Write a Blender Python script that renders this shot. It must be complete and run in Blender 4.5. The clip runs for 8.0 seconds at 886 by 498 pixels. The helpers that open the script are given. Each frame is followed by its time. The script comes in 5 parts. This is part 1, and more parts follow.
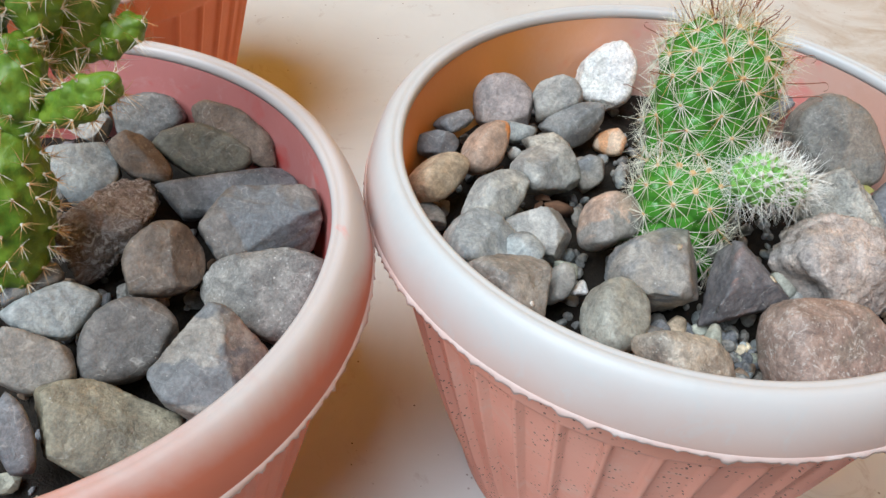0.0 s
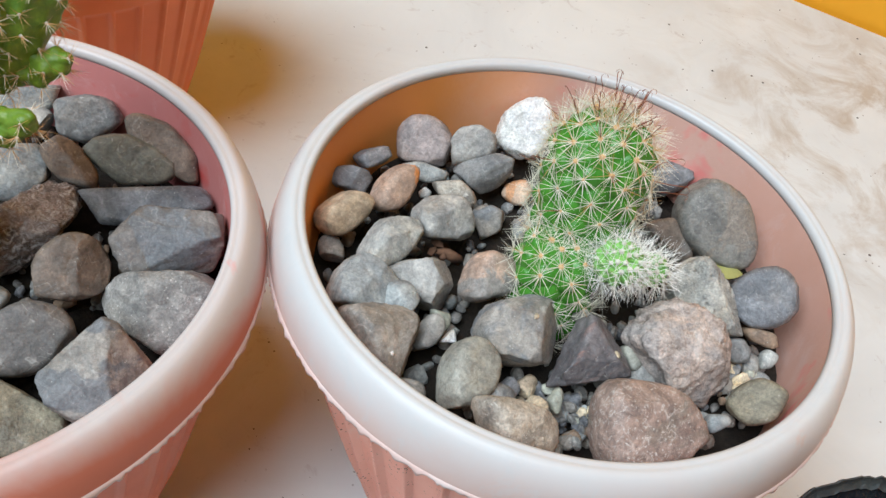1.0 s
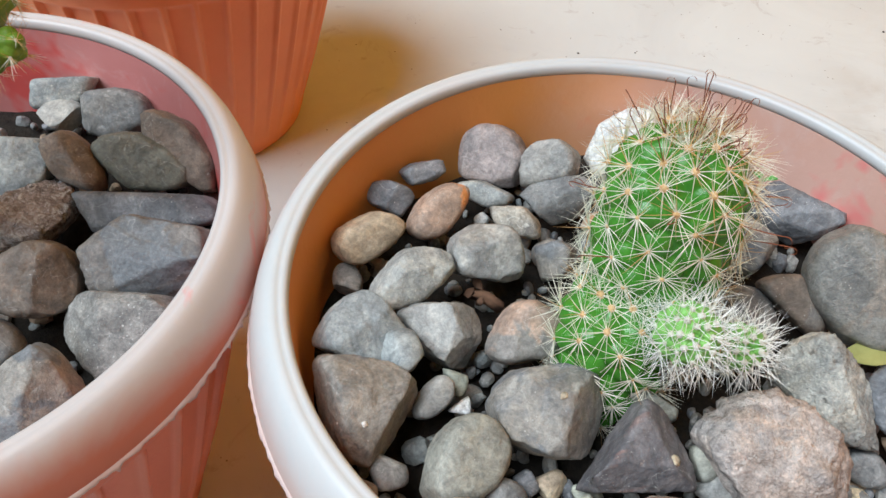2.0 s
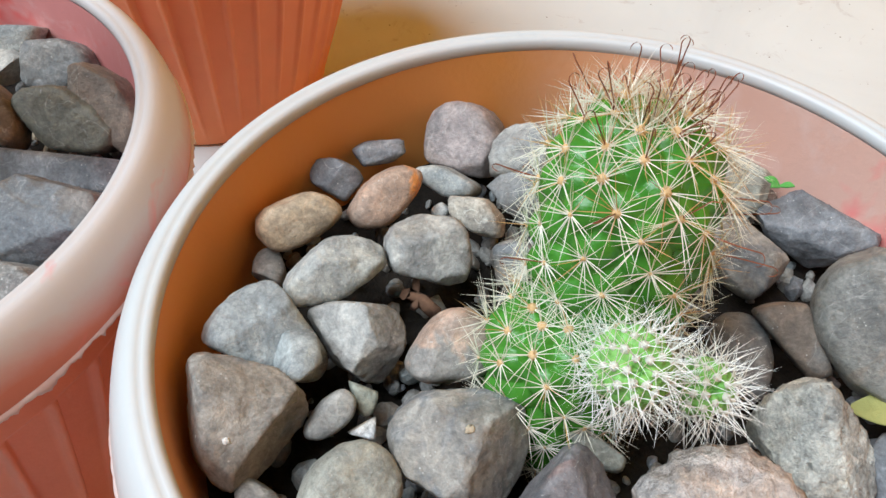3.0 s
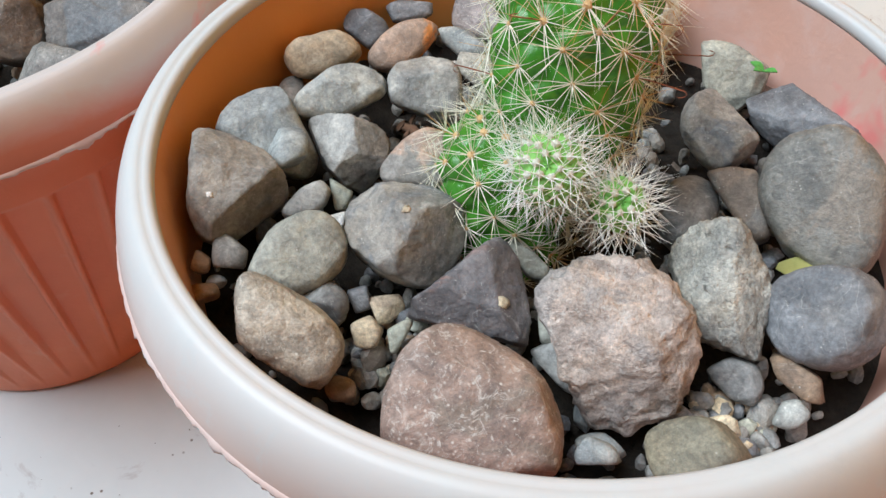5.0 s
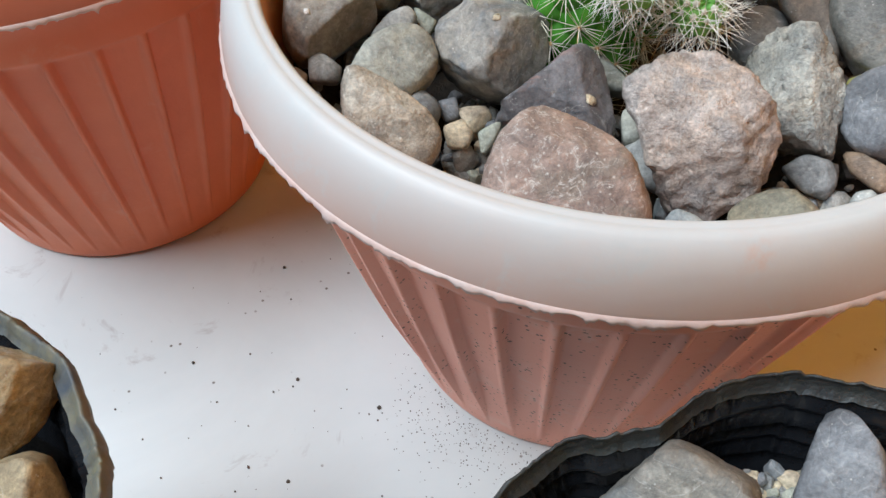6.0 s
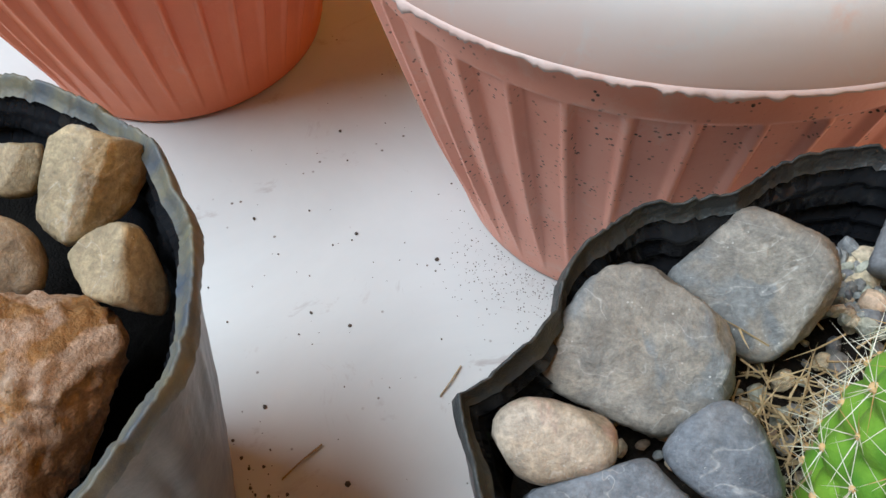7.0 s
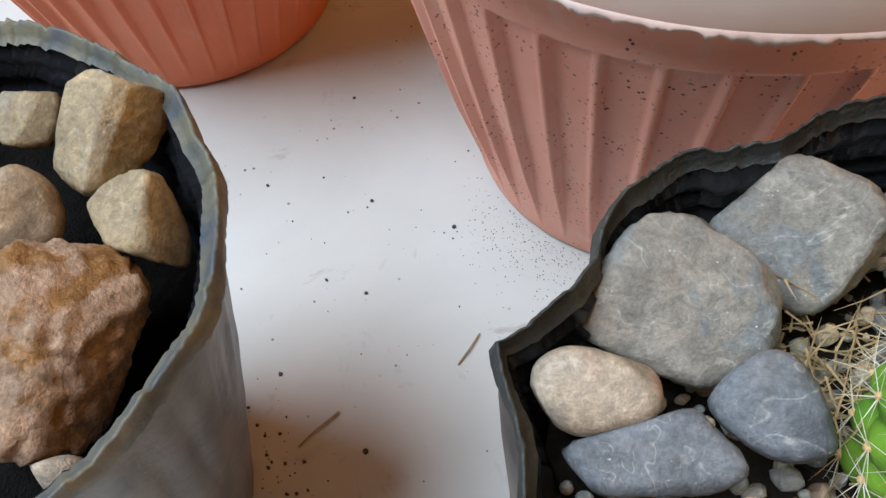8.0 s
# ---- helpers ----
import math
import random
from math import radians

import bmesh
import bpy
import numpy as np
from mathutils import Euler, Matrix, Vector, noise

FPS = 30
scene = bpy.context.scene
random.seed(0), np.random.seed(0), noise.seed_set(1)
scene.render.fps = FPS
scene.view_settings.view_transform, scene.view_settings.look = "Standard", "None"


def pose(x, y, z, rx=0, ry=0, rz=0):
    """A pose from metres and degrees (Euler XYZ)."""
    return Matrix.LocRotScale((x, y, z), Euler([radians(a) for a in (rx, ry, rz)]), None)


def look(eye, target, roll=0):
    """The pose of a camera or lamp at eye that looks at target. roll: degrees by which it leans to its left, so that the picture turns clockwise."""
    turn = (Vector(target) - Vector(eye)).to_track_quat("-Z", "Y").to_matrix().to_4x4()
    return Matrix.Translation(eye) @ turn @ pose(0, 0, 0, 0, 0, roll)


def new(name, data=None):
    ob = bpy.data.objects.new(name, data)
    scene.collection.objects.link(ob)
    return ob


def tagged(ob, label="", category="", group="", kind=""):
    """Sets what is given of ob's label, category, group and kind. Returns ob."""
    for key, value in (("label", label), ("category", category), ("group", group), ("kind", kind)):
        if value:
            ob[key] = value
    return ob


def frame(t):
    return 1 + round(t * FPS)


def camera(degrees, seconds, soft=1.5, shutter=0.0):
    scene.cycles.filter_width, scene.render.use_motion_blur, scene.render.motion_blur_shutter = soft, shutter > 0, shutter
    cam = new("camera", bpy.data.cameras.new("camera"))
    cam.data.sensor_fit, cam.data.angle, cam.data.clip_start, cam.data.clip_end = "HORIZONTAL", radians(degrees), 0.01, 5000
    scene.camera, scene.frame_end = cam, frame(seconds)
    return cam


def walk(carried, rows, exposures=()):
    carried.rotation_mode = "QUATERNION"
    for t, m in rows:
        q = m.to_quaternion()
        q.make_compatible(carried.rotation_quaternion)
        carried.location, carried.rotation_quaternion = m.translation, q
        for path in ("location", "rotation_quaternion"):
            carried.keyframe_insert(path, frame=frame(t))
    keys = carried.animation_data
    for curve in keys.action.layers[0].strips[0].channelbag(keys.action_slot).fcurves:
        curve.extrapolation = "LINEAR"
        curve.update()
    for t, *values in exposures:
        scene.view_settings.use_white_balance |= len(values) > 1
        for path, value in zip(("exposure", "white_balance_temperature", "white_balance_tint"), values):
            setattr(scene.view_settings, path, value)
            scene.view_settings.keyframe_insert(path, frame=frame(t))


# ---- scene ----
cam = camera(55.02, 8.0, soft=1.5)
# seconds, eye in metres, turn in degrees
PATH = [
    (0, 0.0123, -0.2309, 0.3044, 47.24, -3.48, 25.14),
    (0.2, 0.0141, -0.2317, 0.3153, 47.10, -4.27, 25.54),
    (0.3, 0.0161, -0.2326, 0.3278, 46.95, -5.14, 25.98),
    (0.5, 0.0205, -0.2347, 0.3447, 46.61, -7.09, 26.96),
    (1, 0.0363, -0.2160, 0.3459, 43.56, -9.35, 30.06),
    (1.5, 0.0473, -0.1796, 0.3250, 42.89, -3.29, 36.36),
    (1.7, 0.0538, -0.1639, 0.3224, 42.89, -2.41, 39.28),
    (2.8, 0.0600, -0.1095, 0.2866, 43.82, -1.54, 48.85),
    (3, 0.0657, -0.1008, 0.2868, 43.09, -0.99, 49.81),
    (3.5, 0.0868, -0.0822, 0.2886, 42.15, 1.58, 53.97),
    (4, 0.0983, -0.0823, 0.2823, 42.45, 1.38, 57.91),
    (4.2, 0.1008, -0.0808, 0.2826, 42.12, 1.08, 58.95),
    (5.3, 0.1286, -0.1070, 0.2764, 41.04, -0.43, 61.90),
    (5.5, 0.1312, -0.1147, 0.2703, 40.43, -0.12, 62.00),
    (6, 0.1455, -0.1260, 0.2658, 38.92, 0.53, 62.51),
    (6.5, 0.1605, -0.1402, 0.2566, 36.27, 2.08, 64.02),
    (7, 0.1650, -0.1456, 0.2497, 34.96, 2.32, 63.87),
    (7.5, 0.1632, -0.1502, 0.2456, 34.45, 2.27, 64.20),
    (8, 0.1646, -0.1517, 0.2421, 33.99, 2.32, 64.10),
]
walk(cam, [(t, pose(x, y, z, rx, ry, rz)) for t, x, y, z, rx, ry, rz in PATH],
     exposures=[(0, -0.05), (1.7, -0.06), (3.0, 0.07), (4.2, 0.07), (5.5, -0.06), (8, -0.03)])

# ---- light: soft daylight from the open side of the porch, bounced by the yellow wall ----
world = bpy.data.worlds.new("sky")
scene.world = world
world.use_nodes = True
wn, wl = world.node_tree.nodes, world.node_tree.links
sky = wn.new("ShaderNodeTexSky")
sky.sky_type = "NISHITA"
sky.sun_disc = False
SUN_EL, SUN_AZ = radians(60), radians(202)  # azimuth clockwise from +y
sky.sun_elevation, sky.sun_rotation = SUN_EL, SUN_AZ
wn["Background"].inputs["Strength"].default_value = 0.013
wl.new(sky.outputs[0], wn["Background"].inputs["Color"])
sun = new("sun", bpy.data.lights.new("sun", "SUN"))
sun.data.energy, sun.data.angle, sun.data.color = 5.0, radians(45), (0.78, 0.89, 0.985)
sun_dir = Vector((math.sin(SUN_AZ) * math.cos(SUN_EL), math.cos(SUN_AZ) * math.cos(SUN_EL), math.sin(SUN_EL)))
sun.matrix_world = look(sun_dir * 5, (0, 0, 0))


# ---- materials ----
def material(name, rough=0.6, spec=0.5):
    m = bpy.data.materials.new(name)
    m.use_nodes = True
    b = m.node_tree.nodes["Principled BSDF"]
    b.inputs["Roughness"].default_value = rough
    b.inputs["Specular IOR Level"].default_value = spec
    return m, m.node_tree.nodes, m.node_tree.links, b


def coords(n, l, shift=True):
    """Object coordinates in metres, shifted at random from object to object."""
    tc = n.new("ShaderNodeTexCoord")
    if not shift:
        return tc.outputs["Object"]
    info = n.new("ShaderNodeObjectInfo")
    mul = n.new("ShaderNodeMath")
    mul.operation = "MULTIPLY"
    mul.inputs[1].default_value = 7.3
    l.new(info.outputs["Random"], mul.inputs[0])
    add = n.new("ShaderNodeVectorMath")
    add.operation = "ADD"
    l.new(tc.outputs["Object"], add.inputs[0])
    l.new(mul.outputs[0], add.inputs[1])
    return add.outputs[0]


def noise_tex(n, l, vec, scale, detail=4.0, rough=0.6, distort=0.0):
    t = n.new("ShaderNodeTexNoise")
    t.inputs["Scale"].default_value, t.inputs["Detail"].default_value = scale, detail
    t.inputs["Roughness"].default_value, t.inputs["Distortion"].default_value = rough, distort
    l.new(vec, t.inputs["Vector"])
    return t.outputs["Fac"]


def ramp(n, l, fac, stops):
    r = n.new("ShaderNodeValToRGB")
    e = r.color_ramp.elements
    while len(e) < len(stops):
        e.new(0.5)
    for el, (p, c) in zip(e, stops):
        el.position, el.color = p, (*c, 1) if len(c) == 3 else c
    l.new(fac, r.inputs[0])
    return r.outputs[0]


def grey(n, l, fac, lo, hi):
    """0 at lo, 1 at hi; lo may be the larger."""
    ends = [(lo, (0, 0, 0)), (hi, (1, 1, 1))]
    return ramp(n, l, fac, ends if lo < hi else ends[::-1])


def mix(n, l, fac, a, b, mode="MIX"):
    m = n.new("ShaderNodeMix")
    m.data_type, m.blend_type = "RGBA", mode
    if isinstance(fac, (int, float)):
        m.inputs[0].default_value = fac
    else:
        l.new(fac, m.inputs[0])
    for i, v in ((6, a), (7, b)):
        if isinstance(v, tuple):
            m.inputs[i].default_value = (*v, 1)
        else:
            l.new(v, m.inputs[i])
    return m.outputs[2]


def bump(n, l, bsdf, height, strength, dist):
    b = n.new("ShaderNodeBump")
    b.inputs["Strength"].default_value, b.inputs["Distance"].default_value = strength, dist
    l.new(height, b.inputs["Height"])
    l.new(b.outputs[0], bsdf.inputs["Normal"])


def stone_material(name, light, dark, fleck=(0.6, 0.58, 0.54), flecks=0.25, patch=None, grain=1.0, rough=0.72, relief=0.5):
    """Water-worn stone: broad tints, a warm stain, fine mottling and grain, pale flecks, hairline veins and pits."""
    light, dark = tuple(min(0.85, 1.80 * c) for c in light), tuple(min(0.8, 1.48 * c) for c in dark)
    m, n, l, b = material(name, rough - 0.14, 0.5)
    v = coords(n, l)
    base = mix(n, l, grey(n, l, noise_tex(n, l, v, 75, 6, 0.62, 0.8), 0.36, 0.64), dark, light)
    warm = tuple(c * k for c, k in zip(light, (1.12, 0.92, 0.70)))
    base = mix(n, l, mix(n, l, 1.0, grey(n, l, noise_tex(n, l, v, 52, 5, 0.6, 1.0), 0.5, 0.68), (0.25, 0.25, 0.25), "MULTIPLY"), base, warm)
    if patch:
        base = mix(n, l, grey(n, l, noise_tex(n, l, v, 46, 4, 0.55, 1.0), 0.53, 0.58), base, tuple(1.25 * c for c in patch))
    mottle = noise_tex(n, l, v, 260, 7, 0.75, 0.8)
    base = mix(n, l, 0.9, base, ramp(n, l, mottle, [(0.3, (0.55, 0.55, 0.56)), (0.5, (0.97, 0.97, 0.97)), (0.70, (1.45, 1.44, 1.42))]), "MULTIPLY")
    fine = noise_tex(n, l, v, 1100, 4, 0.7)
    base = mix(n, l, 0.42 * min(grain, 1.4), base, ramp(n, l, fine, [(0.3, (0.45, 0.45, 0.45)), (0.5, (1, 1, 1)), (0.7, (1.5, 1.48, 1.45))]), "MULTIPLY")
    scar = noise_tex(n, l, v, 300, 8, 0.8, 1.6)
    base = mix(n, l, grey(n, l, scar, 0.66 - 0.11 * flecks, 0.73 - 0.08 * flecks), base, fleck)
    nick = n.new("ShaderNodeTexVoronoi")  # pale nicks and grains
    nick.inputs["Scale"].default_value, nick.inputs["Randomness"].default_value = 900, 1.0
    l.new(v, nick.inputs["Vector"])
    base = mix(n, l, mix(n, l, 1.0, grey(n, l, nick.outputs["Distance"], 0.20, 0.10), grey(n, l, noise_tex(n, l, v, 190, 4, 0.7), 0.55, 0.66), "MULTIPLY"), base, fleck)
    vein = n.new("ShaderNodeTexNoise")
    vein.inputs["Scale"].default_value, vein.inputs["Detail"].default_value, vein.inputs["Distortion"].default_value = 34, 3, 1.8
    l.new(v, vein.inputs["Vector"])
    thin = ramp(n, l, vein.outputs["Fac"], [(0.494, (0, 0, 0)), (0.5, (0.45, 0.45, 0.45)), (0.506, (0, 0, 0))])
    base = mix(n, l, mix(n, l, 1.0, thin, grey(n, l, mottle, 0.4, 0.6), "MULTIPLY"), base, fleck)
    if flecks > 0.5:
        vor = n.new("ShaderNodeTexVoronoi")
        vor.inputs["Scale"].default_value = 620
        l.new(v, vor.inputs["Vector"])
        base = mix(n, l, mix(n, l, 1.0, grey(n, l, vor.outputs["Distance"], 0.22, 0.08), grey(n, l, mottle, 0.45, 0.55), "MULTIPLY"), base, fleck)
    l.new(base, b.inputs["Base Color"])
    h = mix(n, l, 0.4, noise_tex(n, l, v, 170, 8, 0.75, 0.5), noise_tex(n, l, v, 1200, 3, 0.7))
    pit = n.new("ShaderNodeTexVoronoi")
    pit.inputs["Scale"].default_value = 300
    l.new(v, pit.inputs["Vector"])
    h = mix(n, l, mix(n, l, 1.0, grey(n, l, pit.outputs["Distance"], 0.3, 0.1), grey(n, l, mottle, 0.5, 0.6), "MULTIPLY"), h, (0.1, 0.1, 0.1))
    bump(n, l, b, h, min(1.0, relief * 1.0), 0.0014 * grain)
    return m


STONE = {
    "taupe": stone_material("taupe_stone", (0.225, 0.21, 0.188), (0.135, 0.126, 0.115), flecks=0.2, patch=(0.155, 0.16, 0.165)),
    "purple": stone_material("purple_stone", (0.13, 0.116, 0.116), (0.075, 0.072, 0.077), flecks=0.45, patch=(0.2, 0.115, 0.095)),
    "pinkcrust": stone_material("pink_crust", (0.4, 0.345, 0.315), (0.25, 0.205, 0.18), (0.66, 0.6, 0.55), 1.1, (0.36, 0.32, 0.3), 1.7, 0.8, 0.8),
    "redbrown": stone_material("redbrown_stone", (0.225, 0.165, 0.138), (0.15, 0.11, 0.094), (0.62, 0.57, 0.52), 1.1, (0.22, 0.175, 0.145)),
    "greygreen": stone_material("greygreen_stone", (0.25, 0.25, 0.215), (0.17, 0.17, 0.15), flecks=0.15),
    "grit": stone_material("gritty_stone", (0.32, 0.288, 0.24), (0.16, 0.144, 0.124), (0.68, 0.64, 0.56), 0.9, None, 1.3),
    "grey": stone_material("grey_stone", (0.245, 0.24, 0.225), (0.15, 0.148, 0.142), flecks=0.35),
    "pinkbrown": stone_material("pinkbrown_stone", (0.35, 0.25, 0.195), (0.23, 0.175, 0.145), flecks=0.2, patch=(0.25, 0.23, 0.21)),
    "bluegrey": stone_material("bluegrey_stone", (0.235, 0.25, 0.245), (0.15, 0.165, 0.17), flecks=0.4),
    "mottled": stone_material("mottled_stone", (0.27, 0.275, 0.26), (0.15, 0.16, 0.16), (0.6, 0.58, 0.5), 0.8),
    "orange": stone_material("orange_stone", (0.3, 0.2, 0.145), (0.2, 0.15, 0.12), flecks=0.15, patch=(0.62, 0.24, 0.07)),
    "tan": stone_material("tan_stone", (0.34, 0.27, 0.19), (0.22, 0.175, 0.125), (0.65, 0.58, 0.48), 0.2),
    "slate": stone_material("slate_stone", (0.16, 0.165, 0.175), (0.08, 0.083, 0.09), flecks=0.3),
    "purplegrey": stone_material("purplegrey_stone", (0.25, 0.21, 0.2), (0.16, 0.14, 0.135), flecks=0.3),
    "chalk": stone_material("chalk_stone", (0.84, 0.8, 0.71), (0.66, 0.6, 0.5), (0.88, 0.86, 0.8), 0.2, None, 1.6),
    "darkgrey": stone_material("darkgrey_stone", (0.166, 0.166, 0.161), (0.092, 0.092, 0.092), flecks=0.4),
    "peach": stone_material("peach_stone", (0.5, 0.36, 0.26), (0.36, 0.25, 0.18), flecks=0.2, patch=(0.55, 0.28, 0.14)),
    "darkolive": stone_material("darkolive_stone", (0.165, 0.16, 0.145), (0.1, 0.1, 0.095), flecks=0.3, patch=(0.2, 0.17, 0.14), rough=0.6),
    "pocked": stone_material("pocked_stone", (0.4, 0.39, 0.35), (0.24, 0.24, 0.225), (0.68, 0.64, 0.57), 0.6, None, 2.2, 0.85, 0.9),
    "olive": stone_material("olive_stone", (0.19, 0.172, 0.125), (0.115, 0.106, 0.08), flecks=0.2, grain=1.3),
    "granite": stone_material("granite_stone", (0.33, 0.34, 0.32), (0.13, 0.14, 0.14), (0.75, 0.74, 0.7), 0.8),
    "brownchip": stone_material("brown_chip", (0.24, 0.17, 0.115), (0.14, 0.098, 0.07), flecks=0.2),
    "crumb": stone_material("tan_crumb", (0.5, 0.4, 0.28), (0.32, 0.25, 0.18), flecks=0.4, grain=1.8),
    "flatgrey": stone_material("flatgrey_stone", (0.165, 0.15, 0.128), (0.128, 0.118, 0.104), flecks=0.15, patch=(0.15, 0.155, 0.155)),
    "palegreen": stone_material("palegreen_stone", (0.3, 0.3, 0.245), (0.2, 0.21, 0.175), flecks=0.3),
    "brown": stone_material("brown_stone", (0.145, 0.112, 0.088), (0.09, 0.073, 0.06), flecks=0.25, patch=(0.17, 0.155, 0.14)),
    "olivedark": stone_material("olivedark_stone", (0.12, 0.116, 0.092), (0.076, 0.0744, 0.0616), flecks=0.1, rough=0.62),
    "silver": stone_material("silver_brown_stone", (0.25, 0.205, 0.185), (0.12, 0.095, 0.085), (0.68, 0.65, 0.63), 1.6, None, 2.0, 0.36, 0.9),
    "slatebrown": stone_material("slatebrown_stone", (0.135, 0.122, 0.112), (0.085, 0.082, 0.079), flecks=0.25, patch=(0.15, 0.16, 0.17)),
    "speck": stone_material("speckled_stone", (0.19, 0.182, 0.168), (0.12, 0.115, 0.108), (0.62, 0.6, 0.56), 0.55, None, 1.4),
    "disc": stone_material("disc_stone", (0.115, 0.108, 0.102), (0.072, 0.069, 0.066), flecks=0.3),
    "cream": stone_material("cream_stone", (0.285, 0.24, 0.192), (0.20, 0.17, 0.132), flecks=0.15, patch=(0.38, 0.27, 0.22)),
    "bluedark": stone_material("bluedark_stone", (0.117, 0.129, 0.147), (0.0782, 0.0874, 0.101), flecks=0.25),
    "sand": stone_material("sandy_stone", (0.252, 0.203, 0.126), (0.171, 0.135, 0.0855), flecks=0.15, patch=(0.29, 0.25, 0.19)),
    "sanddark": stone_material("sandy_dark_stone", (0.24, 0.18, 0.12), (0.15, 0.12, 0.085), flecks=0.1),
    "rust": stone_material("rust_stone", (0.29, 0.205, 0.15), (0.165, 0.105, 0.066), (0.54, 0.43, 0.34), 0.35, (0.24, 0.125, 0.045), 1.3, 0.85, 0.7),
}


def plastic(name, light, dark, chalk, chalked, rough=0.5, streak=None, speckle=0.0, bounce_tint=None, streaks=0.60):
    """Sun-faded pot plastic: two tints, a chalky film and soil specks or dye streaks."""
    m, n, l, b = material(name, rough, 0.4)
    v = coords(n, l)
    base = mix(n, l, grey(n, l, noise_tex(n, l, v, 22, 4, 0.6), 0.3, 0.7), dark, light)
    base = mix(n, l, grey(n, l, noise_tex(n, l, v, 45, 6, 0.7, 0.5), 0.62 - chalked * 0.4, 0.85 - chalked * 0.3), base, chalk)
    if streak:
        base = mix(n, l, grey(n, l, noise_tex(n, l, v, 38, 3, 0.55, 0.4), streaks, streaks + 0.1), base, streak)
    if bounce_tint:  # yellow bounce on the shaded inner side, painted into the colour
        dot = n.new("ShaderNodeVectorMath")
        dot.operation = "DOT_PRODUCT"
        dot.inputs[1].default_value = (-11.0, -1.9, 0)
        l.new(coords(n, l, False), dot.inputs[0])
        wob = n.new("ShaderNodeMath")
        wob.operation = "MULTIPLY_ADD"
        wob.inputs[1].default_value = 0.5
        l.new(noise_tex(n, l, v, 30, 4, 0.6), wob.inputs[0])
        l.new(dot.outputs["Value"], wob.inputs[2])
        base = mix(n, l, grey(n, l, wob.outputs[0], 0.38, 1.12), base, bounce_tint)
    if speckle:
        spots = n.new("ShaderNodeTexVoronoi")
        spots.inputs["Scale"].default_value = 520
        l.new(v, spots.inputs["Vector"])
        patchy = grey(n, l, noise_tex(n, l, v, 70, 3, 0.6), 0.44, 0.6)
        dots = grey(n, l, spots.outputs["Distance"], 0.25, 0.17)
        base = mix(n, l, mix(n, l, 1.0, patchy, dots, "MULTIPLY"), base, (0.055, 0.035, 0.022))
    l.new(base, b.inputs["Base Color"])
    bump(n, l, b, noise_tex(n, l, v, 500, 4, 0.6), 0.12, 0.0012)
    return m


BODY_FADED = plastic("faded_salmon_plastic", (0.87, 0.405, 0.30), (0.79, 0.33, 0.235), (0.82, 0.52, 0.42), 0.18, 0.55, None, 1.0)
BODY_RED = plastic("terracotta_plastic", (0.80, 0.225, 0.10), (0.70, 0.175, 0.074), (0.74, 0.31, 0.19), 0.05, 0.5)
def rim_plastic(name, white, pink, low, high, streak=0.0, lean=0.0, smudge=None):
    """Rolled rim, bleached white on top; its pinker lower edge also holds painted shade."""
    m, n, l, b = material(name, 0.42, 0.45)
    v = coords(n, l, False)
    wob = n.new("ShaderNodeMath")
    wob.operation = "MULTIPLY_ADD"
    wob.inputs[1].default_value = 0.012
    l.new(noise_tex(n, l, v, 24, 5, 0.65, 0.6), wob.inputs[0])
    tilt = n.new("ShaderNodeVectorMath")  # one side is white further down
    tilt.operation = "DOT_PRODUCT"
    tilt.inputs[1].default_value = (0.34 * lean, 0.94 * lean, 1.0)
    l.new(v, tilt.inputs[0])
    l.new(tilt.outputs["Value"], wob.inputs[2])
    fade = n.new("ShaderNodeMapRange")
    fade.inputs[1].default_value, fade.inputs[2].default_value = low + 0.006, high + 0.006
    l.new(wob.outputs[0], fade.inputs[0])
    base = mix(n, l, fade.outputs[0], pink, white)
    if not lean:
        base = mix(n, l, grey(n, l, noise_tex(n, l, v, 60, 5, 0.7, 0.8), 0.55, 0.8), base, tuple(0.93 * c for c in white))
    if streak:
        base = mix(n, l, grey(n, l, noise_tex(n, l, v, 33, 4, 0.6, 1.0), 0.66 - 0.06 * streak, 0.76), base, (0.78, 0.22, 0.19))
    if smudge:  # a rubbed orange mark
        gap = n.new("ShaderNodeVectorMath")
        gap.operation = "DISTANCE"
        gap.inputs[1].default_value = smudge
        l.new(v, gap.inputs[0])
        blot = mix(n, l, 1.0, grey(n, l, gap.outputs["Value"], 0.0042, 0.0008), grey(n, l, noise_tex(n, l, v, 420, 4, 0.6), 0.35, 0.6), "MULTIPLY")
        base = mix(n, l, mix(n, l, 1.0, blot, (0.7, 0.7, 0.7), "MULTIPLY"), base, (0.72, 0.30, 0.16))
    l.new(base, b.inputs["Base Color"])
    bump(n, l, b, noise_tex(n, l, v, 260, 4, 0.6), 0.06, 0.001)
    return m


RIM_WHITE = rim_plastic("bleached_rim_plastic", (0.595, 0.615, 0.615), (0.61, 0.43, 0.375), 0.1375, 0.1550, smudge=(0.0858, -0.0416, 0.1500))
RIM_PINK = rim_plastic("pink_rim_plastic", (0.60, 0.55, 0.53), (0.62, 0.21, 0.135), 0.1464, 0.1554, 0.7, 0.09)
FLASH = plastic("pale_flash_plastic", (0.66, 0.52, 0.48), (0.62, 0.42, 0.37), (0.68, 0.62, 0.6), 0.3, 0.5)
BODY_ORANGE = plastic("orange_terracotta_plastic", (0.86, 0.30, 0.115), (0.78, 0.245, 0.09), (0.74, 0.32, 0.17), 0.05, 0.5)
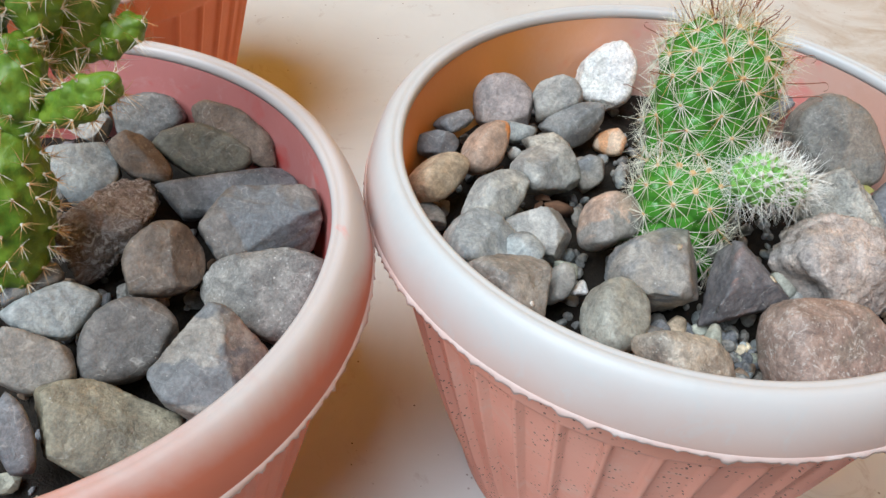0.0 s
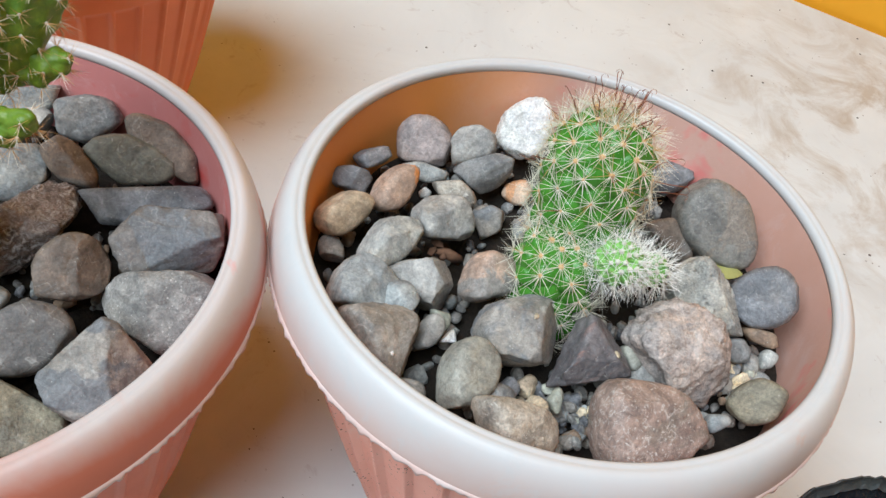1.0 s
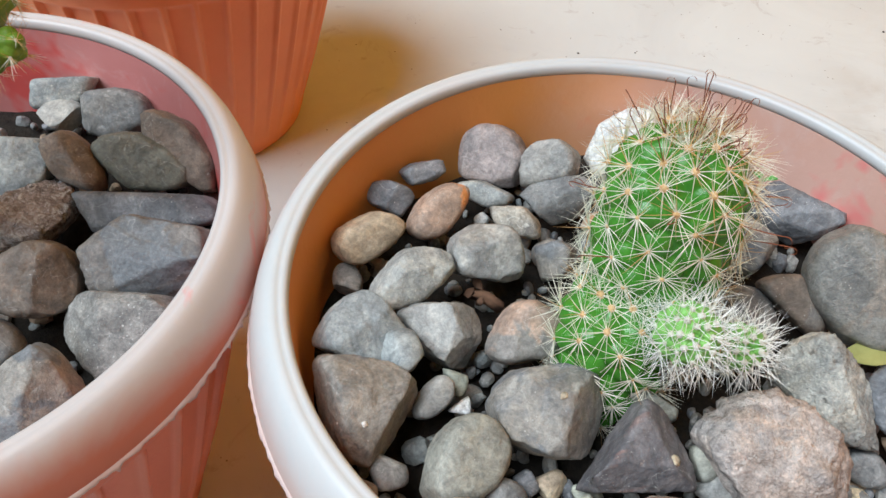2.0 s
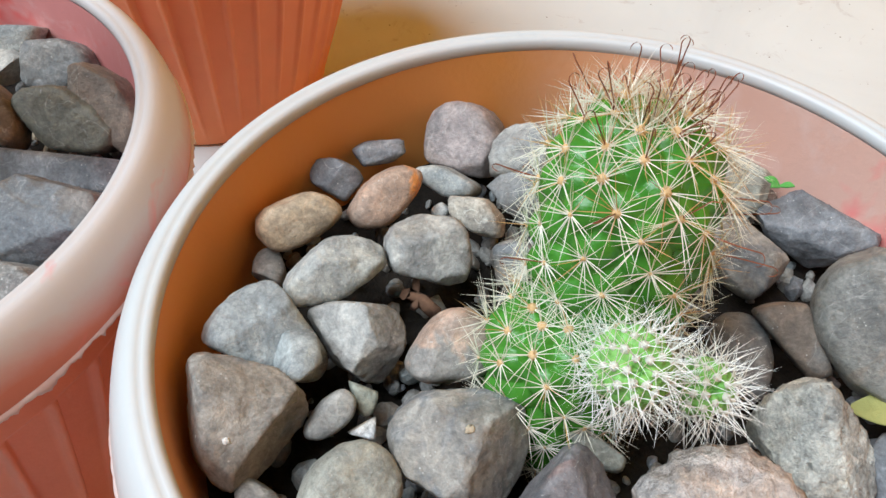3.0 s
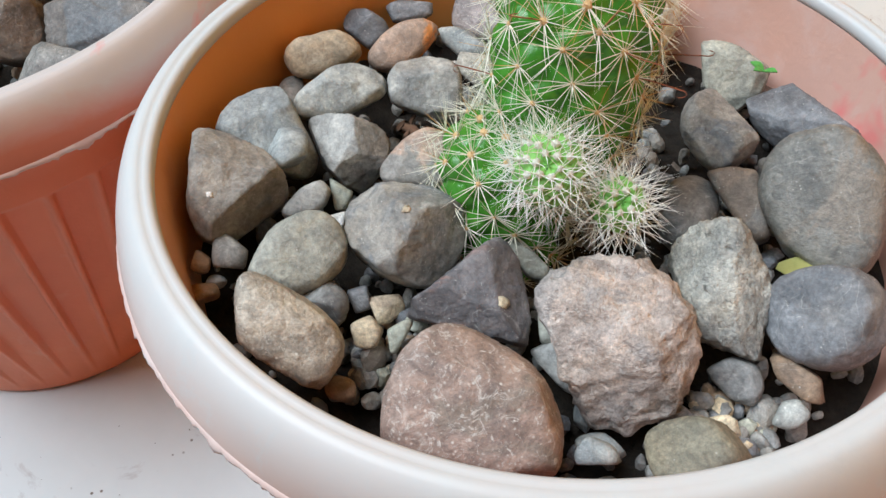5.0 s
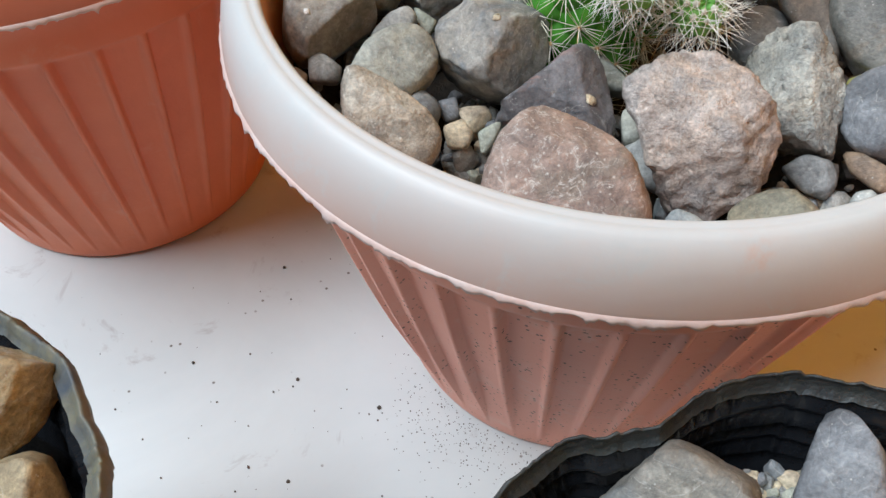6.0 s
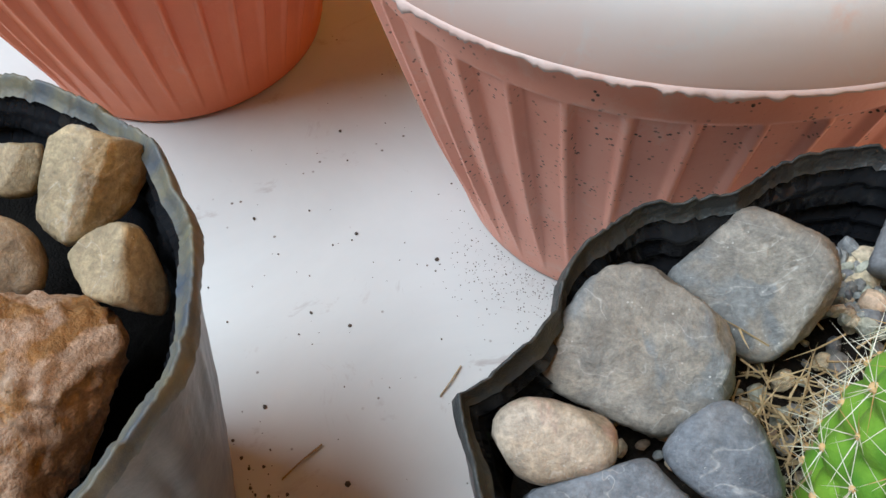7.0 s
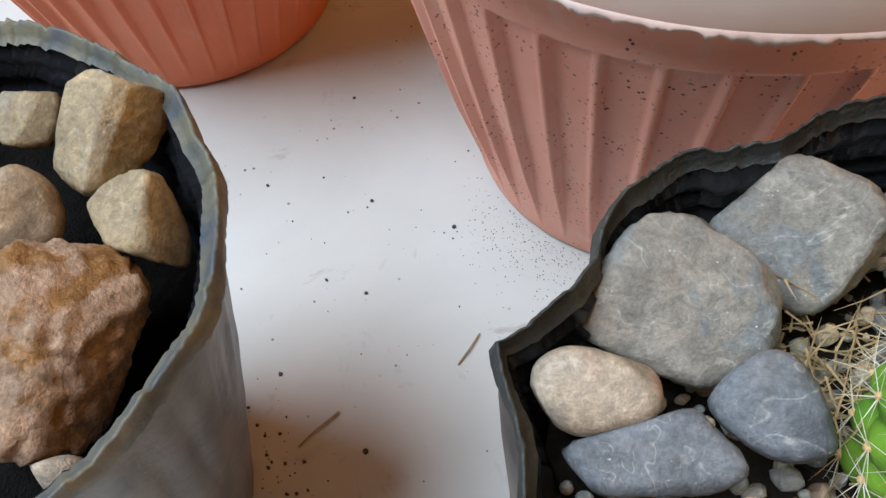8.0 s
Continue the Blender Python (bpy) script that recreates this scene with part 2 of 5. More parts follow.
# the last colour paints amber bounce light onto the wall's shaded side
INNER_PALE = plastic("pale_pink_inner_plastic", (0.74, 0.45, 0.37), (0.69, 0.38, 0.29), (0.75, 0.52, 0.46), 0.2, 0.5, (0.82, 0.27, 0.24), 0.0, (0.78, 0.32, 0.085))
INNER_RED = plastic("red_pink_inner_plastic", (0.64, 0.25, 0.235), (0.58, 0.19, 0.175), (0.68, 0.41, 0.38), 0.2, 0.5, (0.66, 0.10, 0.09), 0.0, None, 0.54)


def plain(name, light, dark, scale, rough=0.6, relief=0.3, dist=0.001, spec=0.4, shift=True):
    m, n, l, b = material(name, rough, spec)
    v = coords(n, l, shift)
    base = mix(n, l, grey(n, l, noise_tex(n, l, v, scale, 6, 0.65, 0.3), 0.3, 0.7), dark, light)
    l.new(base, b.inputs["Base Color"])
    bump(n, l, b, noise_tex(n, l, v, scale * 6, 4, 0.65), relief, dist)
    return m


def table_material():
    m, n, l, b = material("white_stone_top", 0.34, 0.4)
    v = coords(n, l, False)
    base = mix(n, l, grey(n, l, noise_tex(n, l, v, 9, 6, 0.62, 0.8), 0.35, 0.7), (0.662, 0.695, 0.694), (0.582, 0.61, 0.613))
    base = mix(n, l, grey(n, l, noise_tex(n, l, v, 30, 5, 0.7, 1.5), 0.6, 0.72), base, (0.49, 0.485, 0.48))
    far = n.new("ShaderNodeVectorMath")
    far.operation = "DISTANCE"
    far.inputs[1].default_value = (0.14, 0.5, 0)
    l.new(v, far.inputs[0])
    near = ramp(n, l, far.outputs["Value"], [(0.02, (0.9, 0.9, 0.9)), (0.24, (0, 0, 0))])
    blot = mix(n, l, 1.0, near, grey(n, l, noise_tex(n, l, v, 16, 6, 0.7, 0.8), 0.44, 0.62), "MULTIPLY")
    base = mix(n, l, blot, base, (0.36, 0.28, 0.2))
    spots = n.new("ShaderNodeTexVoronoi")
    spots.inputs["Scale"].default_value = 210
    l.new(v, spots.inputs["Vector"])
    sparse = grey(n, l, noise_tex(n, l, v, 80, 2, 0.5), 0.6, 0.66)
    base = mix(n, l, mix(n, l, 1.0, sparse, grey(n, l, spots.outputs["Distance"], 0.14, 0.08), "MULTIPLY"), base, (0.16, 0.14, 0.12))
    l.new(base, b.inputs["Base Color"])
    bump(n, l, b, noise_tex(n, l, v, 120, 5, 0.6), 0.05, 0.001)
    return m


TABLE = table_material()
YELLOW = plain("yellow_wall_paint", (0.93, 0.42, 0.02), (0.88, 0.38, 0.018), 6, 0.6, 0.2, 0.002)
# warm colour picked so the added overhead slab bounces yellow
BLOCKER_PAINT = plain("sky_blocker_paint", (0.85, 0.42, 0.04), (0.8, 0.38, 0.035), 5, 0.8)
FLOOR = plain("concrete_floor", (0.32, 0.3, 0.27), (0.24, 0.22, 0.2), 6, 0.8, 0.3, 0.003)
SOIL = plain("dark_potting_soil", (0.06, 0.045, 0.033), (0.02, 0.016, 0.012), 260, 0.95, 1.0, 0.003)
BAG_OUT = plain("dusty_black_plastic", (0.19, 0.17, 0.145), (0.05, 0.054, 0.063), 45, 0.36, 0.15, 0.0015, 0.5)
BAG_EDGE = plain("dark_bag_edge", (0.055, 0.06, 0.055), (0.022, 0.025, 0.03), 80, 0.5, 0.6, 0.0012, 0.5)
BAG_IN = plain("shiny_black_plastic", (0.02, 0.022, 0.026), (0.011, 0.012, 0.015), 40, 0.2, 0.2, 0.0015, 0.5)
BAG_RIM = plain("dust_caked_bag_rim", (0.20, 0.185, 0.12), (0.07, 0.09, 0.12), 110, 0.5, 0.2, 0.0012, 0.4)
GREEN = plain("cactus_green_skin", (0.092, 0.335, 0.038), (0.04, 0.21, 0.02), 160, 0.24, 0.25, 0.0006, 0.5)
GREEN_PALE = plain("pale_green_skin", (0.3, 0.6, 0.16), (0.17, 0.44, 0.09), 200, 0.45, 0.25, 0.0006, 0.4)
GREEN_PAD = plain("jointed_cactus_skin", (0.235, 0.355, 0.035), (0.06, 0.155, 0.014), 130, 0.4, 0.35, 0.0008, 0.45)
GREEN_LIME = plain("lime_cactus_skin", (0.23, 0.42, 0.045), (0.09, 0.27, 0.03), 120, 0.4, 0.3, 0.0008, 0.4)
SPINE_PALE = plain("straw_spines", (0.90, 0.86, 0.75), (0.86, 0.79, 0.63), 300, 0.5, 0.1)
SPINE_WHITE = plain("white_spines", (0.95, 0.94, 0.91), (0.90, 0.88, 0.83), 300, 0.5, 0.1)
SPINE_BROWN = plain("brown_hooked_spines", (0.30, 0.085, 0.035), (0.13, 0.035, 0.018), 300, 0.45, 0.1)
SPINE_RUST = plain("rusty_spines", (0.72, 0.45, 0.2), (0.58, 0.3, 0.11), 300, 0.5, 0.1)
WOOL_TAN = plain("tan_wool", (0.8, 0.55, 0.3), (0.7, 0.42, 0.18), 900, 0.9, 0.4)
WOOL_WHITE = plain("white_wool", (0.82, 0.8, 0.7), (0.7, 0.68, 0.58), 900, 0.9, 0.4)
CRUMBS = plain("soil_crumbs", (0.13, 0.105, 0.085), (0.06, 0.05, 0.042), 400, 0.95, 0.5)
# soil blackened to paint in the deep shade between the bag's stones
SHADED_SOIL = plain("shaded_soil", (0.014, 0.012, 0.010), (0.006, 0.005, 0.005), 260, 0.95, 1.0, 0.003, 0.2)
STRAW = plain("dry_straw", (0.5, 0.37, 0.2), (0.36, 0.25, 0.13), 300, 0.8, 0.4)
BARK = plain("wood_bark_bits", (0.2, 0.1, 0.055), (0.11, 0.055, 0.033), 300, 0.85, 0.6)
LEAF = plain("seedling_leaf", (0.12, 0.42, 0.1), (0.08, 0.33, 0.07), 300, 0.5, 0.2)
DRY_LEAF = plain("yellowed_leaf", (0.42, 0.4, 0.14), (0.32, 0.31, 0.1), 200, 0.6, 0.3)


# ---- mesh helpers ----
def mesh_object(name, verts, faces, mat, smooth=True, parent=None, label=""):
    me = bpy.data.meshes.new(name)
    me.from_pydata([tuple(map(float, v)) for v in verts], [], faces)
    me.materials.append(mat)
    if smooth:
        me.polygons.foreach_set("use_smooth", np.ones(len(me.polygons), dtype=bool))
    me.update()
    ob = new(name, me)
    ob.parent = parent
    if label:
        ob["label"] = label
    return ob


def empty(name, at, label, category, group=""):
    e = new(name)
    e.empty_display_size = 0.02
    e.location = at
    return tagged(e, label, category, group)


def lathe(rings, steps, close=True):
    """Quads round the z axis. rings: functions or (radius, z) pairs from one end to the other."""
    verts, faces = [], []
    for ring in rings:
        for k in range(steps):
            a = 2 * math.pi * k / steps
            r, z = ring(a) if callable(ring) else ring
            verts.append((r * math.cos(a), r * math.sin(a), z))
    n = len(rings)
    for i in range(n if close else n - 1):
        for k in range(steps):
            j, k2 = (i + 1) % n, (k + 1) % steps
            faces.append((i * steps + k, i * steps + k2, j * steps + k2, j * steps + k))
    return verts, faces


def box(name, lo, hi, mat, kind="structure", label=""):
    bm = bmesh.new()
    bmesh.ops.create_cube(bm, size=1)
    size = Vector(hi) - Vector(lo)
    mid = (Vector(hi) + Vector(lo)) / 2
    bmesh.ops.scale(bm, vec=size, verts=bm.verts)
    bmesh.ops.bevel(bm, geom=bm.edges[:], offset=min(0.004, min(size) * 0.2), segments=2, affect="EDGES")
    me = bpy.data.meshes.new(name)
    bm.to_mesh(me)
    bm.free()
    me.materials.append(mat)
    ob = new(name, me)
    ob.location = mid
    return tagged(ob, label, kind=kind)


# ---- the porch: ledge, yellow wall and floor, plus unseen roof and side wall added ----
box("ledge_top", (-1.4, -0.75, -0.06), (1.4, 0.578, 0.0), TABLE, label="white marbled stone ledge top with stains and soil specks")
box("wall_yellow", (-2.2, 0.580, -0.9), (2.2, 0.71, 2.5), YELLOW, label="bright yellow painted porch wall behind the ledge")
# added out of view to close the right side and fill shadows with yellow
box("wall_side", (1.6, -0.9, -0.9), (1.75, 0.578, 2.5), YELLOW, label="unseen yellow wall added to bounce warm light from the side")
# added out of view: keeps blue sky light off the pots
box("ceiling", (-2.2, -0.35, 2.5), (2.2, 0.8, 2.6), BLOCKER_PAINT, label="unseen slab added to block the sky and bounce warm light")
box("ground", (-40, -40, -1.0), (40, 40, -0.9), FLOOR, label="grey concrete ground")


# ---- pots ----
RIBS = 41


def pot(at, body_mat, rim_mat, inner_mat, turn, label, group="fluted plastic pots"):
    e = empty("plant_pot", at, label, "plant pot", group)
    e.rotation_euler[2] = radians(turn)
    steps = RIBS * 18

    def flute(r, z, amp):
        def ring(a):
            f = (a * RIBS / (2 * math.pi)) % 1.0  # flat panel, then a raised strip with a sharp far edge
            if f < 0.76:
                h = 0.30 * (f / 0.76) ** 1.5
            elif f < 0.83:
                h = 0.30 + 0.70 * (f - 0.76) / 0.07
            elif f < 0.94:
                h = 1.0
            else:
                h = 1 - (f - 0.94) / 0.06
            return r + amp * (h - 0.5), z
        return ring

    outer = [(0.0945, 0.1484), (0.0958, 0.1439), (0.0955, 0.1379), (0.0940, 0.1330), (0.0922, 0.1290), (0.0917, 0.1245), (0.0914, 0.1195), (0.0911, 0.1183)]
    outer += [flute(0.0905, 0.1178, 0.0010), flute(0.0897, 0.1170, 0.0030)]
    for i in range(13):
        t = i / 12
        z = 0.115 - 0.106 * t
        r = 0.0622 + 0.0271 * (1 - t) ** 1.05 + 0.0012 * math.sin(math.pi * t)
        outer.append(flute(r, z, 0.0030 * (1 if t < 0.65 else 1 - (t - 0.65) / 0.36)))
    outer += [(0.0616, 0.0055), (0.0606, 0.0022), (0.0590, 0.0006), (0.056, 0.0), (0.02, 0.0)]
    inner = [(0.02, 0.003), (0.056, 0.003), (0.060, 0.008), (0.0865, 0.114), (0.0886, 0.134), (0.0898, 0.147), (0.0902, 0.1501)]
    v, f = lathe(outer, steps, False)
    mesh_object("fluted_body", v, f, body_mat, parent=e)
    v, f = lathe(inner, 180, False)
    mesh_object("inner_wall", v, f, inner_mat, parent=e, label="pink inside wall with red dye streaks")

    def ragged(r, z, amp, seed):
        def ring(a):
            w = noise.noise((math.cos(a) * 9 + seed, math.sin(a) * 9, seed))
            q = noise.noise((math.cos(a) * 45, math.sin(a) * 45 + seed, 2.0)) + 0.5 * noise.noise((math.cos(a) * 110, math.sin(a) * 110 + seed, 2.0))
            return r + amp * 0.25 * q, z - amp * (0.35 + 0.5 * w + 0.8 * max(q - 0.12, 0))
        return ring

    rim = [(0.0904, 0.1494), (0.0899, 0.1514), (0.0901, 0.1529), (0.0908, 0.15365), (0.0918, 0.1538), (0.0923, 0.15355), (0.0929, 0.1539),
           (0.0941, 0.1540), (0.0953, 0.1534), (0.0966, 0.1521), (0.0979, 0.1502), (0.0990, 0.1477), (0.0999, 0.1449), (0.1006, 0.1418), (0.1010, 0.1392), (0.1011, 0.1383), (0.1011, 0.1379), (0.1008, 0.1376), (0.1004, 0.1375), (0.0996, 0.1375), (0.0991, 0.1378), (0.0988, 0.1384), (0.0984, 0.1429), (0.0965, 0.1474), (0.093, 0.1494)]
    v, f = lathe(rim, 460)
    rolled = mesh_object("rolled_rim", v, f, rim_mat, parent=e, label="sun-bleached rolled rim")
    flash = [(0.1006, 0.1382), (0.1012, 0.1381), ragged(0.1018, 0.1380, 0.0012, turn), ragged(0.1018, 0.1377, 0.0024, turn), ragged(0.1011, 0.1376, 0.0024, turn), (0.1005, 0.1377)]
    v, f = lathe(flash, 900)
    mesh_object("moulding_flash", v, f, FLASH, parent=rolled, label="thin ragged pale moulding edge under the rim")
    return e


POT_A, POT_B, POT_C = Vector((0, 0, 0)), Vector((-0.1595, -0.1254, 0)), Vector((-0.318, 0.062, 0))
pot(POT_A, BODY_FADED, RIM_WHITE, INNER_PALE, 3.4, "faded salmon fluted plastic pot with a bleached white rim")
pot(POT_B, BODY_RED, RIM_PINK, INNER_RED, 1.5, "terracotta-red fluted plastic pot with a pinkish white rim")
pot(POT_C, BODY_ORANGE, RIM_PINK, INNER_RED, 3.0, "orange terracotta fluted plastic pot standing near the wall")


def bed(at, radius, z, name="soil", label="dark damp potting soil under the stones", lumps=0.0035, mat=SOIL):
    verts, faces = [(0, 0, 0)], []
    rings, steps = 28, 96
    for i in range(1, rings + 1):
        r = radius * i / rings
        for k in range(steps):
            a = 2 * math.pi * k / steps
            x, y = r * math.cos(a), r * math.sin(a)
            verts.append((x, y, lumps * noise.fractal((x * 90 + at.x * 50, y * 90, 1.3), 1.0, 2.0, 4)))
    for k in range(steps):
        faces.append((0, 1 + k, 1 + (k + 1) % steps))
    for i in range(rings - 1):
        for k in range(steps):
            a, b = 1 + i * steps + k, 1 + i * steps + (k + 1) % steps
            faces.append((a, a + steps, b + steps, b))
    ob = mesh_object(name, verts, faces, mat)
    ob.location = (at.x, at.y, z)
    return tagged(ob, label, "soil", kind="stuff")


bed(POT_A, 0.0868, 0.1165)
bed(POT_B, 0.0868, 0.1165)
bed(POT_C, 0.0868, 0.128)


# ---- stones ----
def ico(level):
    bm = bmesh.new()
    bmesh.ops.create_icosphere(bm, subdivisions=level, radius=1.0)
    v = np.array([w.co[:] for w in bm.verts])
    f = [tuple(q.index for q in p.verts) for p in bm.faces]
    bm.free()
    return v, f


ICO = {2: ico(2), 3: ico(3), 4: ico(4), 5: ico(5)}


def worn(p, axes, seed, level, crust, rough):
    """Swells and chips the skin of a stone."""
    off = Vector((seed * 3.7, seed * 1.3, seed * 0.7))
    out = []
    for q in p:
        v = Vector(q)
        s = 1 + 0.025 * noise.noise(v * 1.3 + off) + 0.022 * noise.noise(v * 2.9 + off)
        if level > 3:
            s += crust * rough * noise.fractal(v * 6.0 + off, 0.9, 2.1, 4)
            if crust > 1:
                s += 0.022 * crust * (abs(noise.noise(v * 2.6 + off)) - 0.25) * noise.noise(v * 1.1 - off)
        out.append((q[0] * axes[0] * s, q[1] * axes[1] * s, q[2] * axes[2] * s))
    return out


CRUST = {"rust": 2.4, "pinkcrust": 2.4, "silver": 2.6, "pocked": 2.2, "crumb": 3.0, "chalk": 1.3, "grit": 1.5}


def around(turn, tilt):
    """A direction tilted from +z towards the bearing turn, in degrees."""
    t, a = radians(tilt), radians(turn)
    return np.array((math.sin(t) * math.cos(a), math.sin(t) * math.sin(a), math.cos(t)))


def stone(name, at, lie, thick, sides, edge, kind, seed, label, group, ridges=(), dents=()):
    """A stone broken along flat sides and worn at their edges. lie: turn of its broad face, which looks along its own z;
    thick: from the middle to that face in mm; sides: bearing round the face and distance in mm; edge: how sharp;
    ridges: bearing, tilt and relative depth of further flats; dents: bearing, tilt, width in degrees and relative depth."""
    mean = sum(d for _, d in sides) / len(sides)
    flats = [(around(0, 0), thick), (around(0, 180), thick)]
    for a, d in sides:
        flats += [(around(a, 90), d), (around(a, 45), (d + thick) * 0.686), (around(a, 135), (d + thick) * 0.686)]
    size = mean * 0.001
    level = 5 if size > 0.0085 else 4 if size > 0.004 else 3
    p, f = ICO[level]
    ways, reach = np.array([n for n, _ in flats]), np.array([d for _, d in flats])
    r = 0.001 / (np.maximum(p @ ways.T / reach, 0) ** edge).sum(1) ** (1 / edge)
    for a, tilt, width, depth in dents:
        r = r * (1 - depth * np.exp((p @ around(a, tilt) - 1) / (1 - math.cos(radians(width)))))
    p = p * (r / size)[:, None]
    for a, tilt, depth in ridges:
        n = around(a, tilt)
        over = p @ n - depth * math.hypot(thick * math.cos(radians(tilt)), mean * math.sin(radians(tilt))) * 0.001 / size
        p = p - np.outer(np.where(over > 0, over * 0.94, 0), n)
    rng = random.Random(seed * 31 + 7)
    for _ in range(7 if edge > 10 else 2):  # small flats where it has chipped
        n = np.array((rng.gauss(0, 1), rng.gauss(0, 1), abs(rng.gauss(0.3, 0.8))))
        n /= np.linalg.norm(n)
        over = p @ n
        over = over - rng.uniform(0.90, 0.96) * over.max()
        p = p - np.outer(np.where(over > 0, over * 0.95, 0), n)
    v = worn(p, (size,) * 3, seed, level, CRUST.get(kind, 1.0), 0.010 + 0.0012 * edge)
    ob = mesh_object(name, v, f, STONE[kind])
    ob.location = at
    ob.rotation_euler = [radians(a) for a in lie]
    return tagged(ob, label, name, group)


def pebble(name, at, axes, yaw, kind, square, cuts, seed, label, group):
    """A small stone: a squarish ball with cuts random flats."""
    rng = random.Random(seed * 77 + 5)
    level = 5 if max(axes) > 0.0125 else 4 if max(axes) > 0.006 else 3
    p, f = ICO[level]
    p = p / (np.abs(p) ** square).sum(1, keepdims=True) ** (1 / square)
    for _ in range(cuts):
        n = np.array([rng.gauss(0, 1), rng.gauss(0, 1), rng.gauss(0, 0.8)])
        n /= np.linalg.norm(n)
        over = p @ n - rng.uniform(0.56, 0.82)
        p = p - np.outer(np.where(over > 0, over * 0.96, 0), n)
    p = p / np.abs(p).max(0)
    ob = mesh_object(name, worn(p, axes, seed, level, CRUST.get(kind, 1.0), 0.016), f, STONE[kind])
    ob.location = at
    ob.rotation_euler[2] = radians(yaw)
    return tagged(ob, label, name, group)


dotted = stone("stone", (-0.0299, -0.0701, 0.1372), (40, 14, 68), 9.1, [(-180, 9.7), (-148, 12.0), (-87, 13.6), (-46, 11.1), (22, 12.7), (70, 11.1), (99, 14.4)], 18, "taupe", 1, "grey-brown stone in the round cactus pot", "stones round the spiny ball cactus", ridges=[(-42, 52, 0.80), (80, 45, 0.90)], dents=[(-70, 72, 9, 0.16), (-30, 78, 8, 0.12)])
blocky = stone("stone", (0.0039, -0.0401, 0.1378), (35, 4, 60), 10.2, [(-172, 13.7), (-141, 12.3), (-113, 11.0), (-90, 12.1), (-45, 13.1), (-20, 13.5), (9, 13.4), (65, 12.1), (87, 10.9), (116, 13.0), (138, 14.0)], 18, "taupe", 2, "grey-brown stone in the round cactus pot", "stones round the spiny ball cactus", ridges=[(-25, 42, 0.74), (170, 35, 0.84), (85, 50, 0.85)])
pointed = stone("stone", (0.0271, -0.0335, 0.1360), (31, -1, 57), 7.3, [(-101, 8.0), (-7, 11.0), (15, 9.3), (71, 13.1), (132, 8.4)], 18, "purple", 3, "dark purplish stone in the round cactus pot", "stones round the spiny ball cactus", ridges=[(-110, 40, 0.84), (15, 45, 0.82)])
stone("stone", (0.0520, -0.0150, 0.1389), (43, -12, 51), 10.1, [(-160, 13.3), (-108, 18.6), (-58, 17.1), (-24, 15.2), (0, 14.7), (25, 14.8), (46, 15.4), (81, 16.4), (105, 17.9), (127, 19.5)], 20, "pinkcrust", 4, "pinkish crusted stone in the round cactus pot", "stones round the spiny ball cactus", ridges=[(60, 30, 0.85), (-80, 35, 0.85), (-15, 45, 0.85)], dents=[(182, 84, 13, 0.30), (155, 45, 9, 0.10), (112, 30, 9, 0.10), (75, 32, 9, 0.10), (48, 52, 9, 0.10)])
stone("stone", (0.0499, -0.0496, 0.1381), (38, -5, 58), 10.1, [(-167, 18.1), (-95, 12.4), (-13, 19.7), (8, 18.4), (38, 14.5), (64, 13.2), (110, 17.9), (138, 18.3), (158, 17.2)], 9, "redbrown", 5, "reddish-brown white-flecked stone in the round cactus pot", "stones round the spiny ball cactus", ridges=[(70, 45, 0.86)])
stone("stone", (-0.0029, -0.0637, 0.1355), (34, 11, 64), 7.1, [(-108, 10.9), (-85, 9.9), (-53, 8.7), (-27, 10.4), (9, 11.5), (45, 12.2), (87, 11.2), (123, 8.9), (159, 8.8)], 8, "greygreen", 6, "smooth grey-green stone in the round cactus pot", "stones round the spiny ball cactus")
stone("stone", (0.0180, -0.0738, 0.1398), (43, 4, 66), 8.0, [(-180, 10.4), (-124, 7.7), (-45, 13.6), (-11, 12.4), (34, 8.3), (58, 6.8), (101, 14.2)], 8, "grit", 7, "gritty speckled grey stone in the round cactus pot", "stones round the spiny ball cactus", ridges=[(60, 45, 0.85)])
stone("stone", (-0.0329, -0.0378, 0.1330), (42, 7, 63), 7.2, [(-157, 8.2), (-128, 8.0), (-106, 9.3), (-44, 10.3), (-15, 9.8), (36, 9.8), (81, 8.0), (106, 10.3)], 22, "grey", 8, "plain grey stone in the round cactus pot", "stones round the spiny ball cactus", ridges=[(160, 38, 0.76), (20, 40, 0.82), (-60, 45, 0.82)])
stone("stone", (-0.0160, -0.0250, 0.1359), (41, 3, 60), 7.8, [(-146, 11.2), (-95, 7.9), (-69, 7.7), (-33, 10.1), (9, 11.2), (39, 10.3), (61, 9.5), (106, 8.8), (141, 7.9)], 8, "pinkbrown", 9, "rounded pinkish-brown stone in the round cactus pot", "stones round the spiny ball cactus", dents=[(-110, 62, 22, 0.14)])
stone("stone", (-0.0459, -0.0546, 0.1357), (44, 11, 67), 8.1, [(-122, 7.8), (-96, 11.0), (-29, 15.4), (30, 8.5), (94, 12.0), (120, 12.3), (145, 12.2)], 9, "bluegrey", 10, "blue-grey stone in the round cactus pot", "stones round the spiny ball cactus", ridges=[(110, 45, 0.86)], dents=[(-55, 45, 16, 0.14)])
pebble("stone", (-0.0336, -0.0536, 0.1385), (0.0054, 0.0068, 0.0045), 53, "bluegrey", 2.5, 6, 11, "blue-grey stone in the round cactus pot", "stones round the spiny ball cactus")
